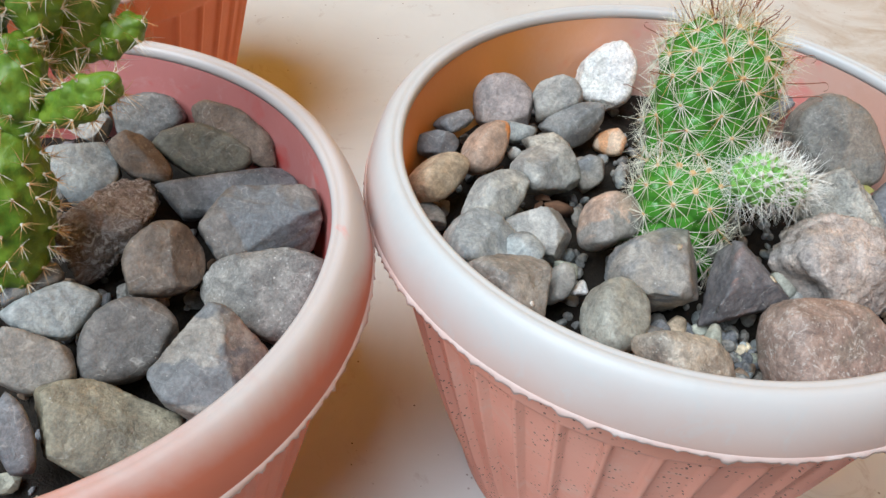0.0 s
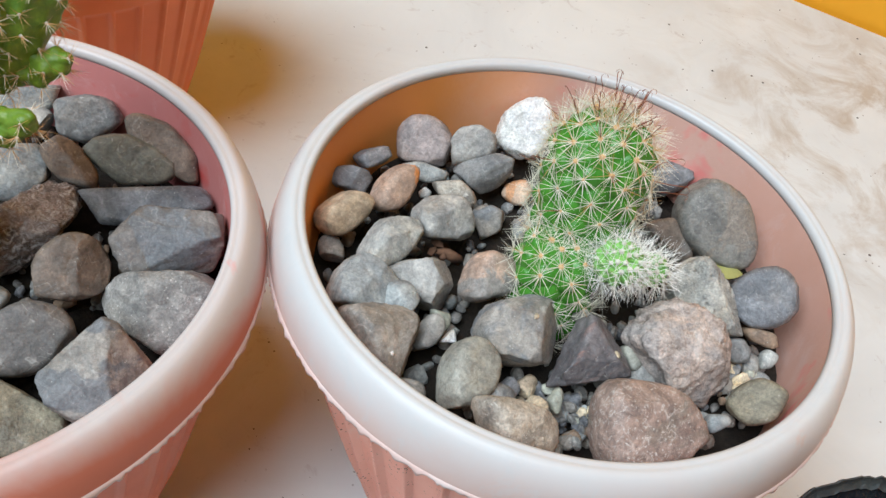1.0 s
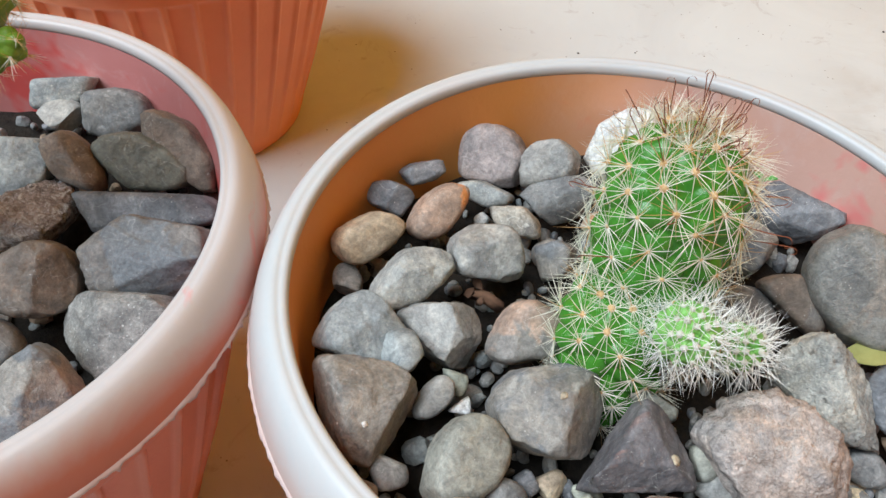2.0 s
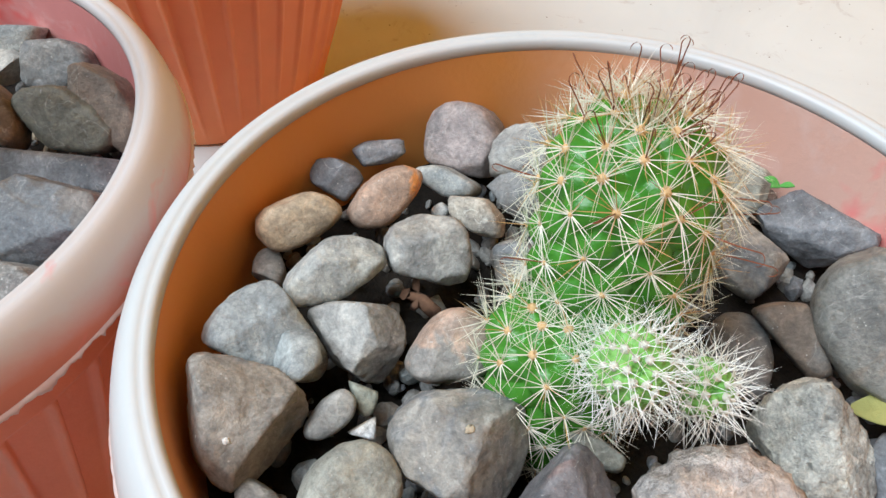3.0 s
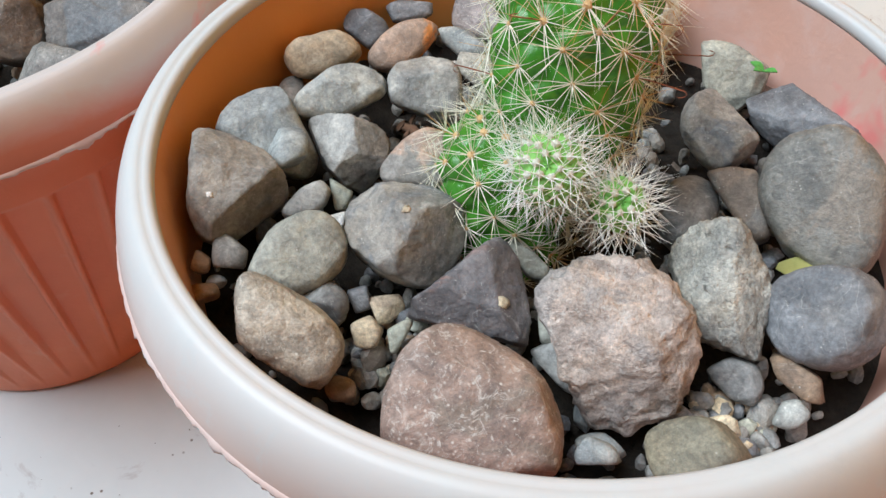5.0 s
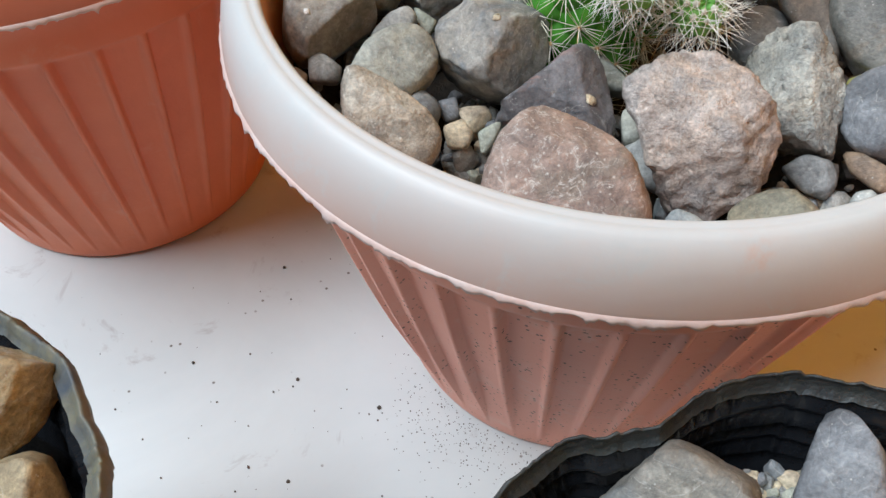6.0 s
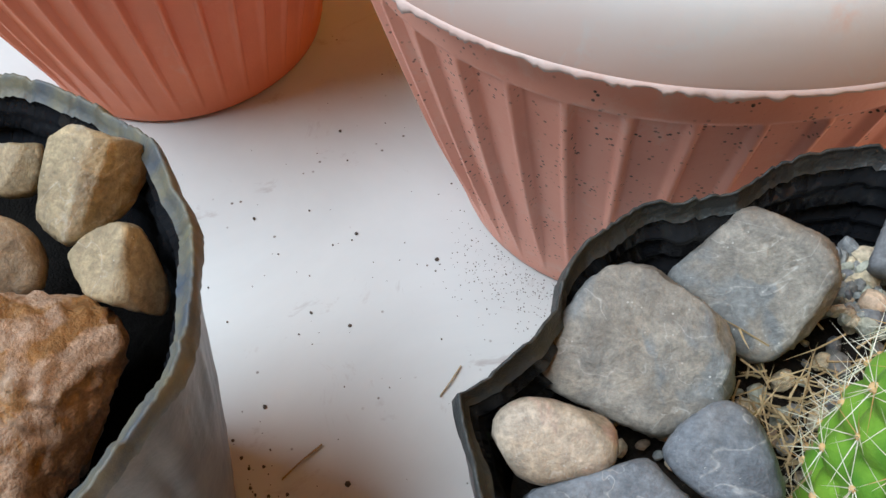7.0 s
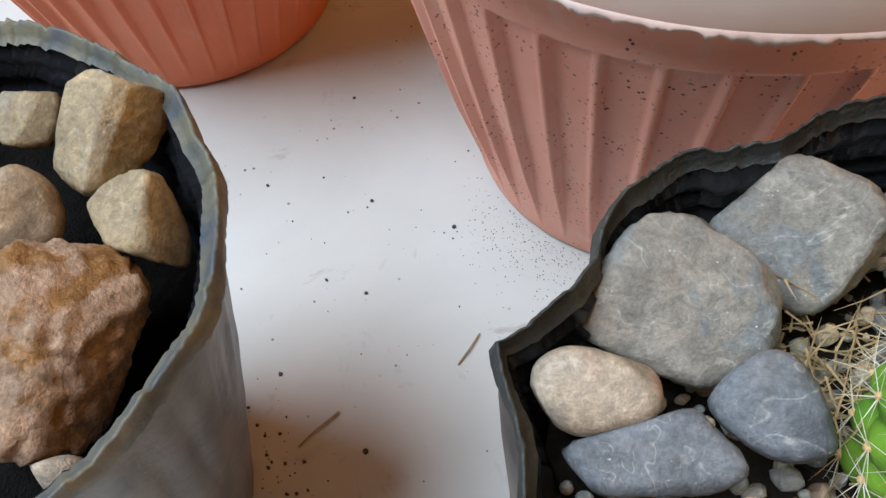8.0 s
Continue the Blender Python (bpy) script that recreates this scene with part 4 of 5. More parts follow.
stone("stone", (0.1370, -0.1086, 0.1206), (19, -10, 60), 5.8, [(-135, 9.8), (-89, 4.9), (-61, 7.8), (42, 9.1), (105, 6.1)], 12, "bluedark", 89, "smooth dark blue-grey stone in the black bag with the cactus", "stones in the cactus bag")
pebble("stone", (0.1247, -0.0320, 0.1008), (0.0078, 0.0120, 0.0069), 33, "bluedark", 2.6, 6, 90, "smooth dark blue-grey stone in the black bag with the cactus", "stones in the cactus bag")
stone("stone", (0.0369, -0.1659, 0.1237), (43, 18, 79), 8.2, [(-142, 11.8), (-61, 9.0), (-30, 9.2), (19, 12.8), (72, 10.0), (121, 11.0), (168, 8.5)], 18, "sand", 91, "angular sandy-brown stone in the open black grow bag", "stones in the grow bag", ridges=[(165, 45, 0.74), (-20, 35, 0.85)])
stone("stone", (0.0572, -0.1656, 0.1200), (37, 18, 76), 6.7, [(-152, 7.5), (-107, 6.8), (-25, 11.0), (21, 6.9), (69, 8.4), (110, 8.6), (140, 9.0)], 15, "sand", 92, "angular sandy-brown stone in the open black grow bag", "stones in the grow bag", ridges=[(165, 40, 0.76), (5, 42, 0.76)])
stone("stone", (0.0213, -0.1800, 0.1188), (45, 21, 82), 4.9, [(-140, 6.8), (-86, 5.7), (-21, 5.6), (4, 6.4), (90, 5.6), (176, 5.5)], 15, "sand", 93, "angular sandy-brown stone in the open black grow bag", "stones in the grow bag", ridges=[(150, 35, 0.80)])
stone("stone", (0.0430, -0.1857, 0.1176), (39, 23, 80), 6.3, [(-156, 7.1), (-79, 7.6), (-13, 7.9), (24, 7.5), (57, 7.7), (99, 9.3), (155, 7.1)], 9, "sanddark", 94, "dark sandy stone in the open black grow bag", "stones in the grow bag")
stone("stone", (0.0740, -0.1863, 0.1177), (29, 24, 76), 12.0, [(-170, 12.1), (-99, 18.9), (-65, 17.1), (-15, 12.7), (36, 19.1), (92, 17.0), (157, 14.2)], 22, "rust", 95, "rough rust-brown crumbling stone in the open black grow bag", "stones in the grow bag", ridges=[(70, 30, 0.84), (-20, 45, 0.80), (170, 35, 0.85)], dents=[(35, 45, 14, 0.16), (200, 25, 14, 0.12), (-60, 35, 16, 0.12)])
stone("stone", (0.0956, -0.1902, 0.1160), (20, 24, 72), 2.5, [(-145, 3.2), (-61, 2.2), (26, 4.1), (83, 2.6), (110, 2.3)], 9, "cream", 96, "smooth cream stone in the open black grow bag", "stones in the grow bag")


def spot(ob, target, radius, mat):
    """A small mineral crust on a stone, on the side that faces the target."""
    aim = ob.matrix_basis.inverted() @ Vector(target)
    best = max(ob.data.vertices, key=lambda w: w.co.normalized().dot(aim.normalized()))
    v0, f0 = ICO[2]
    n = best.normal
    turn = n.to_track_quat("Z", "X").to_matrix()
    v = [best.co + turn @ Vector((q[0] * radius, q[1] * radius * 0.8, q[2] * radius * 0.2)) * (1 + 0.6 * noise.noise(Vector(q) * 2 + Vector(target) * 99)) for q in v0]
    mesh_object("mineral_spot", v, f0, mat, True, ob, "pale mineral spot")


spot(dotted, (-0.0240, -0.0757, 0.1421), 0.0009, STONE["chalk"])
spot(dotted, (-0.0289, -0.0807, 0.1422), 0.0005, STONE["chalk"])
spot(pointed, (0.0342, -0.0322, 0.1412), 0.0016, STONE["crumb"])
spot(blocky, (0.0064, -0.0408, 0.1471), 0.0010, STONE["crumb"])



# ---- fine gravel between the stones ----
def gravel(at, radius, z, count, seed, mats, smallest, largest, label, hollow=0.0):
    rng = random.Random(seed)
    v0, f0 = ICO[2]
    verts, faces, which = [], [], []
    for i in range(count):
        r, a = radius * math.sqrt(rng.uniform(hollow, 1)), rng.uniform(0, 2 * math.pi)
        s = rng.uniform(smallest, largest) * rng.choice((1, 1, 1.5))
        m = Matrix.Translation((at.x + r * math.cos(a), at.y + r * math.sin(a), z + rng.uniform(-0.2, 0.7) * s)) @ Euler((rng.uniform(0, 6), rng.uniform(0, 6), rng.uniform(0, 6))).to_matrix().to_4x4() @ Matrix.Diagonal((s, s * rng.uniform(0.6, 0.95), s * rng.uniform(0.45, 0.8), 1))
        base = len(verts)
        off = Vector((i * 1.7, seed, 0))
        verts += [m @ (Vector(q) * (1 + 0.3 * noise.noise(Vector(q) * 1.4 + off))) for q in v0]
        faces += [tuple(base + k for k in t) for t in f0]
        which += [rng.randrange(len(mats))] * len(f0)
    ob = mesh_object("gravel", verts, faces, mats[0], smooth=False)
    for mat in mats[1:]:
        ob.data.materials.append(mat)
    ob.data.polygons.foreach_set("material_index", which)
    return tagged(ob, label, "gravel", kind="stuff")


GRIT = [STONE[k] for k in ("grey", "taupe", "bluegrey", "crumb", "brownchip", "palegreen", "darkgrey", "slate")]
gravel(POT_A, 0.083, 0.1180, 520, 3, GRIT[:3] + GRIT[6:], 0.0011, 0.0028, "fine mixed gravel between the stones of the cactus pot")
gravel(Vector((0.0255, -0.0520, 0)), 0.0120, 0.1225, 95, 13, GRIT, 0.0011, 0.0026, "heap of fine mixed gravel between the larger stones")
gravel(Vector((0.0740, -0.0040, 0)), 0.0110, 0.1235, 75, 14, GRIT, 0.0011, 0.0028, "heap of fine gravel at the edge of the pot")
gravel(POT_B, 0.083, 0.1175, 350, 4, GRIT, 0.0011, 0.0028, "fine dark gravel between the stones of the pot")


# ---- cacti ----
class Spines:
    """Gathers thin tapered needles into one mesh."""

    def __init__(self):
        self.verts, self.faces = [], []

    def needle(self, pts, radius):
        up = (pts[len(pts) // 2] - pts[0]).normalized()
        side = up.orthogonal().normalized()
        other = up.cross(side)
        base = len(self.verts)
        n = len(pts)
        for i, p in enumerate(pts[:-1]):
            r = radius * (1 - (0.75 if n < 5 else 0.4) * i / (n - 1))
            for k in range(3):
                a = 2 * math.pi * k / 3
                self.verts.append(p + (side * math.cos(a) + other * math.sin(a)) * r)
        self.verts.append(pts[-1])
        tip = base + 3 * (n - 1)
        for i in range(n - 2):
            for k in range(3):
                a, b = base + 3 * i + k, base + 3 * i + (k + 1) % 3
                self.faces.append((a, b, b + 3, a + 3))
        for k in range(3):
            self.faces.append((tip - 3 + k, tip - 3 + (k + 1) % 3, tip))

    def straight(self, at, way, length, radius, bend=0.0, rng=random):
        side = way.orthogonal().normalized()
        side.rotate(Matrix.Rotation(rng.uniform(0, 6.28), 3, way))
        self.needle([at, at + way * length * 0.5 + side * bend * length * 0.5, at + way * length + side * bend * length * 1.6], radius)

    def hook(self, at, way, length, radius, rng):
        side = way.orthogonal().normalized()
        side.rotate(Matrix.Rotation(rng.uniform(0, 6.28), 3, way))
        bow = rng.uniform(-0.16, 0.05)
        pts = [at + way * length * t + side * length * bow * t * t for t in (0, 0.25, 0.5, 0.7, 0.85)]
        ahead = (pts[-1] - pts[-2]).normalized()
        side = (side - ahead * side.dot(ahead)).normalized()
        h = rng.uniform(0.0009, 0.0013)
        pts += [pts[4] + ahead * h * math.sin(a) + side * h * (1 - math.cos(a)) for a in (0.5, 1.1, 1.7, 2.3, 2.9, 3.5)]
        self.needle(pts, radius)

    def part(self, name, mat, parent, label):
        return mesh_object(name, self.verts, self.faces, mat, False, parent, label)


def stem(parent, base, top, profile, around, skin, wool, knob, radial, length, seed, wool_size=0.0006, mats=None, hooks=0, tan_top=True, spread=0.75, thin=0.00013, crown=False):
    """A ball or column cactus stem: spiral rows of knobs, a wool tuft on each, needles round the tuft.
    profile: radius as a function of 0..1 along the stem; radial: needles a tuft."""
    rng = random.Random(seed)
    axis = Vector(top) - Vector(base)
    height = axis.length
    turn = axis.to_track_quat("Z", "X").to_matrix()
    # tufts on a regular staggered lattice that thins towards the crown
    tufts, s, row = [], 0.03, 0
    while s < 0.994:
        r = max(profile(s), 0.0008)
        slope = (profile(min(s + 0.01, 1)) - profile(max(s - 0.01, 0))) / 0.02 / height
        count = around if r > 0.6 * profile(0.55) else max(6, round(around * r / profile(0.55) * 1.5))
        for k in range(count):
            a = 2 * math.pi * (k + 0.5 * (row % 2) + 0.13 * row) / count + rng.uniform(-0.05, 0.05)
            tufts.append((a, min(max(s + rng.uniform(-0.004, 0.004), 0), 0.995), r, slope))
        row += 1
        s += (0.62 if s < 0.74 else 0.34) * (2 * math.pi * profile(0.55) / around) / height / math.sqrt(1 + slope * slope)
    ta = np.array([t[0] for t in tufts]) % (2 * math.pi)
    ts = np.array([t[1] for t in tufts])
    rings, steps = 110, 150
    gap = 2 * math.pi * profile(0.55) / around
    verts, faces = [], []
    for i in range(rings + 1):
        q = 1 - (1 - i / rings) ** 1.6
        r = profile(q)
        for k in range(steps):
            a = 2 * math.pi * k / steps
            da = np.abs(ta - a)
            da = np.minimum(da, 2 * math.pi - da) * max(r, 0.003)
            slope = (profile(min(q + 0.01, 1)) - profile(max(q - 0.01, 0))) / 0.02 / height
            ds = (ts - q) * height * math.sqrt(1 + slope * slope)
            d = np.sqrt(da * da + ds * ds * 1.05)
            near = d.min() / gap
            lift = knob * max(0.0, 1 - (near / 0.62) ** 1.7) - knob * 0.35
            n = Vector((1, 0, -slope)).normalized()
            verts.append(Vector(((r + n.x * lift) * math.cos(a), (r + n.x * lift) * math.sin(a), q * height + n.z * lift)))
    verts.append(Vector((0, 0, height)))
    for i in range(rings):
        for k in range(steps):
            a, b = i * steps + k, i * steps + (k + 1) % steps
            faces.append((a, b, b + steps, a + steps))
    for k in range(steps):
        faces.append((rings * steps + k, rings * steps + (k + 1) % steps, len(verts) - 1))
    place = lambda v: turn @ v + Vector(base)
    parent = mesh_object("stem", [place(v) for v in verts], faces, skin, True, parent)
    pale, tan, tuft_v, tuft_f = Spines(), Spines(), [], []
    sv, sf = ICO[2]
    for a, s, r, slope in tufts:
        n = Vector((math.cos(a), math.sin(a), -slope)).normalized()
        p = Vector((r * math.cos(a), r * math.sin(a), s * height)) + n * knob * 0.62
        b0 = len(tuft_v)
        size = wool_size * (1 + 0.8 * max(0, s - 0.75) / 0.25) * rng.uniform(0.75, 1.2)
        tuft_v += [place(p + Vector(q) * size * (1 + 0.35 * noise.noise(Vector(q) * 2 + p * 900))) for q in sv]
        tuft_f += [tuple(b0 + k for k in t) for t in sf]
        side = n.orthogonal().normalized()
        other = n.cross(side)
        start = rng.uniform(0, 6.28)
        high = s > 0.8
        for k in range(radial + (4 if high and hooks else 0)):
            b = start + 2 * math.pi * k / radial + rng.uniform(-0.2, 0.2)
            lift = rng.uniform(0.15, 0.42) * (1.8 if high else 1) * (2 - 1.33 * spread)
            way = (side * math.cos(b) + other * math.sin(b) + n * lift).normalized()
            bag = tan if (tan_top and rng.random() < 0.06 + 0.4 * max(0, s - 0.7)) else pale
            bag.straight(place(p), turn @ way, length * rng.uniform(0.7, 1.25), thin, rng.uniform(-0.1, 0.1), rng)
        for _ in range(2 if rng.random() < 0.5 else 1):
            way = (n + Vector((rng.gauss(0, 0.35), rng.gauss(0, 0.35), rng.gauss(0.1, 0.35)))).normalized()
            (tan if s > 0.8 or rng.random() < 0.2 else pale).straight(place(p), turn @ way, length * rng.uniform(0.6, 0.95), 0.00012, 0.05, rng)
    if crown:  # woolly growing point
        for k in range(280):
            a, q = rng.uniform(0, 6.28), rng.uniform(0, 1) ** 0.6
            p = Vector((0.0058 * q * math.cos(a), 0.0058 * q * math.sin(a), height - 0.0012 * q))
            way = Vector((0.75 * q * math.cos(a) + rng.gauss(0, 0.2), 0.75 * q * math.sin(a) + rng.gauss(0, 0.2), 1)).normalized()
            (tan if k % 3 == 0 else pale).straight(place(p), turn @ way, length * rng.uniform(0.35, 0.95), 0.00013, 0.06, rng)
        for k in range(90):
            a, q = rng.uniform(0, 6.28), rng.uniform(0, 1) ** 0.7
            b0 = len(tuft_v)
            tuft_v += [place(Vector((0.0052 * q * math.cos(a), 0.0052 * q * math.sin(a), height - 0.0008 * q)) + Vector(u) * 0.0009) for u in sv]
            tuft_f += [tuple(b0 + k2 for k2 in t) for t in sf]
    for k in range(hooks):
        a, s, r, slope = rng.choice([t for t in tufts if t[1] > (0.9 if k < hooks * 0.62 else 0.55)])
        n = Vector((math.cos(a), math.sin(a), -slope)).normalized()
        p = Vector((r * math.cos(a), r * math.sin(a), s * height)) + n * knob * 0.6
        way = (n * 0.7 + Vector((0.3 * math.cos(a) + rng.gauss(0, 0.25), 0.3 * math.sin(a) + rng.gauss(0, 0.25), 0.75 if s > 0.86 else 0.15))).normalized()
        if k < hooks * 0.4:  # from the growing point
            q = rng.uniform(0, 1) ** 0.5
            p = Vector((0.0055 * q * math.cos(a), 0.0055 * q * math.sin(a), height - 0.0010))
            way = Vector((1.0 * q * math.cos(a) + rng.gauss(0, 0.2), 1.0 * q * math.sin(a) + rng.gauss(0, 0.2), 1)).normalized()
        one = Spines()
        one.hook(place(p), turn @ way, length * rng.uniform(0.8, 1.35), 0.00017, rng)
        one.part("hooked_spine", (mats or (0, 0, SPINE_BROWN))[2], parent, "dark brown hooked spine" if k == 0 else "")
    m = mats or (SPINE_PALE, SPINE_RUST, SPINE_BROWN)
    tagged(mesh_object("wool_cover", tuft_v, tuft_f, wool, True, parent), kind="stuff")
    tagged(pale.part("pale_spine_cover", m[0], parent, "dense pale star-shaped spines"), kind="stuff")
    tagged(tan.part("tan_spine_cover", m[1], parent, "tan and rusty spines"), kind="stuff")


def column(radius, foot=0.75, swell=0.5):
    """Radius of a stout stem with a rounded crown."""
    def profile(q):
        body = radius * (foot + (1 - foot) * min(1, q / swell))
        if q > 0.72:
            body *= math.sqrt(max(0.0, 1 - ((q - 0.72) / 0.28) ** 2.3))
        return body
    return profile


def ball(radius):
    return lambda q: radius * math.sqrt(max(0.0, 1 - (2 * min(max(q, 0.06), 1) - 1) ** 2))


cactus = empty("ball_cactus", (0, 0, 0), "green knobbly ball cactus with hooked brown crown spines and white offsets", "cactus")
stem(cactus, (0.0022, -0.0010, 0.1330), (-0.0006, 0.0050, 0.1932), column(0.0152, 0.70, 0.42), 9, GREEN, WOOL_TAN, 0.0046, 16, 0.0098, 21, 0.00062, hooks=44, crown=True)
stem(cactus, (0.0030, -0.0120, 0.1190), (0.0022, -0.0150, 0.1570), column(0.0130, 0.9, 0.3), 8, GREEN, WOOL_TAN, 0.0040, 16, 0.0092, 22, 0.00055, tan_top=False)
stem(cactus, (0.0165, -0.0113, 0.1538), (0.0240, -0.0181, 0.1653), ball(0.0066), 9, GREEN_PALE, WOOL_WHITE, 0.0022, 5, 0.0086, 23, 0.0005, (SPINE_WHITE, SPINE_WHITE, SPINE_PALE), spread=0.1, thin=0.00011)
stem(cactus, (0.0258, -0.0003, 0.1465), (0.0323, -0.0043, 0.1560), ball(0.0050), 8, GREEN_PALE, WOOL_WHITE, 0.0019, 5, 0.0088, 24, 0.00045, (SPINE_WHITE, SPINE_WHITE, SPINE_PALE), spread=0.0, thin=0.00011)


def pad(parent, base, tip, wide, thick, seed, skin, facing=0.0):
    """One flattened joint of the branching cactus, with rows of small spiny tufts."""
    rng = random.Random(seed)
    base, tip = Vector(base), Vector(tip)
    axis = tip - base
    turn = axis.to_track_quat("Z", "X").to_matrix() @ Matrix.Rotation(radians(facing), 3, "Z")
    h = axis.length
    v0, f0 = ICO[5]
    off = Vector((seed * 2.1, 0, seed))
    buds = []
    for _ in range(900):  # evenly scattered tufts
        q = Vector((rng.gauss(0, 1), rng.gauss(0, 1), rng.gauss(0, 1))).normalized()
        p = Vector((q.x * wide, q.y * thick, (q.z * 0.53 + 0.5) * h))
        if all((p - o[0]).length > 0.0040 for o in buds):
            buds.append((p, Vector((q.x / wide, q.y / thick, q.z / (0.5 * h))).normalized()))
    at = np.array([o[0][:] for o in buds])
    verts = []
    for q in v0:
        v = Vector(q)
        p = Vector((v.x * wide, v.y * thick, (v.z * 0.53 + 0.5) * h))
        d = np.sqrt(((at - np.array(p[:])) ** 2).sum(1)).min()
        n = Vector((v.x / wide, v.y / thick, v.z / (0.5 * h))).normalized()
        lift = 0.0011 * max(0.0, 1 - (d / 0.0024) ** 1.6) + 0.05 * wide * noise.noise(v * 1.8 + off)
        verts.append(turn @ (p + n * lift) + base)
    parent = mesh_object("joint", verts, f0, skin, True, parent)
    pale, rust, wool_v, wool_f = Spines(), Spines(), [], []
    w0, wf = ICO[2]
    for p, n in buds:
        p, n = turn @ (p + n * 0.0009) + base, turn @ n
        b0 = len(wool_v)
        wool_v += [p + Vector(u) * 0.00048 for u in w0]
        wool_f += [tuple(b0 + k for k in t) for t in wf]
        for _ in range(rng.choice((9, 11, 13))):
            way = (n * 0.9 + Vector((rng.gauss(0, 0.55), rng.gauss(0, 0.55), rng.gauss(0, 0.55)))).normalized()
            (pale if rng.random() < 0.35 else rust).straight(p, way, rng.uniform(0.0024, 0.0070), 0.00009, 0.05, rng)
    tagged(mesh_object("wool_cover", wool_v, wool_f, WOOL_WHITE, True, parent), kind="stuff")
    tagged(pale.part("pale_spine_cover", SPINE_PALE, parent, "short straw-coloured spines"), kind="stuff")
    tagged(rust.part("rusty_spine_cover", SPINE_RUST, parent, "short rusty spines"), kind="stuff")


branching = empty("branching_cactus", (-0.16, -0.118, 0.105), "green jointed branching cactus with rusty spines", "cactus")
branching.location = (0, 0, 0)
pad(branching, (-0.1540, -0.1270, 0.1309), (-0.1513, -0.1153, 0.1769), 0.0103, 0.0087, 31, GREEN_PAD)
pad(branching, (-0.1486, -0.1137, 0.1746), (-0.1520, -0.1061, 0.1981), 0.0073, 0.0062, 32, GREEN_PAD)
pad(branching, (-0.1446, -0.1106, 0.1791), (-0.1219, -0.1063, 0.1962), 0.0046, 0.0039, 33, GREEN_PAD)
pad(branching, (-0.1515, -0.1013, 0.1969), (-0.1499, -0.0913, 0.2181), 0.0075, 0.0064, 34, GREEN_PAD)
pad(branching, (-0.1532, -0.0948, 0.1835), (-0.1426, -0.0726, 0.2284), 0.0094, 0.0080, 35, GREEN_PAD)
pad(branching, (-0.1482, -0.0900, 0.1866), (-0.1342, -0.0821, 0.1964), 0.0044, 0.0038, 36, GREEN_PAD)
pad(branching, (-0.1599, -0.1098, 0.1944), (-0.1643, -0.0931, 0.2305), 0.0081, 0.0069, 37, GREEN_PAD)


# ---- black grow bags ----
def bag(at, radius, foot, height, seed, label, edge_mat, corners=(), lip_out=0.0009, collar=(0.0011, 0.0040)):
    """An open film bag. corners: bearing in degrees and radius of the folds that pull its mouth out of round."""
    e = empty("grow_bag", (at[0], at[1], 0), label, "grow bag", "black plastic grow bags")
    steps = 360
    folds = sorted(corners) or [(0, radius)]
    folds = [(folds[-1][0] - 360, folds[-1][1])] + folds + [(folds[0][0] + 360, folds[0][1])]

    def mouth(a):
        d = (math.degrees(a) + 180) % 360 - 180
        for (d0, r0), (d1, r1) in zip(folds, folds[1:]):
            if d0 <= d <= d1:
                return r0 + (r1 - r0) * (d - d0) / max(d1 - d0, 1e-6)
        return radius

    def crease(a, z):
        c, s = math.cos(a), math.sin(a)
        w = noise.noise((c * 2.6 + seed, s * 2.6, z * 7)) * 0.035 + (abs(noise.noise((c * 6 + seed, s * 6, z * 12))) - 0.2) * 0.03
        return w + noise.fractal((c * 14 + seed, s * 14, z * 70), 0.9, 2.0, 3) * 0.007

    def edge(a):
        c, s = math.cos(a), math.sin(a)
        jag = noise.noise((c * 30, s * 30 + seed, 4.0)) * 0.0013 + noise.noise((c * 95, s * 95 + seed, 4.0)) * 0.0009
        return height + 0.0030 * noise.noise((c * 2.7 + seed, s * 2.7, 4.0)) + jag

    def ring(t, off, dz=0.0):
        def at_angle(a):
            m = mouth(a)
            r = foot + (m - foot) * t ** 0.95
            fold = 0.0012 * noise.noise((math.cos(a) * 4 + seed, math.sin(a) * 4, dz * 260)) * min(1, -dz / 0.004)
            return r * (1 + crease(a, height * t) * (1 if t < 0.9 else 0.3)) + off + fold, (edge(a) + dz if t > 0.999 else height * t)
        return at_angle

    v, f = lathe([(0.001, 0.0005)] + [ring(i / 16, 0.0) for i in range(16)] + [ring(1, -0.0004, -0.0046)], steps, False)
    mesh_object("outer_wall", v, f, BAG_OUT, True, e, "dusty grey creased outside of the bag")
    wide, drop = collar

    def wrinkle(i):
        return ring(1, -wide - 0.0003 * i + 0.0011 * math.sin(i * 2.1 + 0.7 * math.sin(i)), -drop - 0.0014 * (i - 3))

    lip = [ring(1, -0.0004, -0.0046), ring(1, lip_out * 0.6, -0.0046), ring(1, lip_out, -0.0037), ring(1, lip_out * 0.6, -0.0018), ring(1, 0.0002, -0.0003), ring(1, -0.0001, 0.0), ring(1, -0.0005, -0.0002)]
    lip += [ring(1, -wide * t, -drop * t ** 1.6) for t in (0.3, 0.5, 0.7, 0.85)] + [wrinkle(3)]
    v, f = lathe(lip, steps, False)
    mesh_object("folded_edge", v, f, edge_mat, True, e, "torn folded edge of the bag")
    inside = [wrinkle(i) for i in range(3, 18)]
    inside += [lambda a: (foot * 0.97, 0.06), lambda a: (foot * 0.9, 0.004), lambda a: (0.001, 0.004)]
    v, f = lathe(inside, steps, False)
    mesh_object("inner_wall", v, f, BAG_IN, True, e, "shiny black wrinkled inside of the bag")
    return e


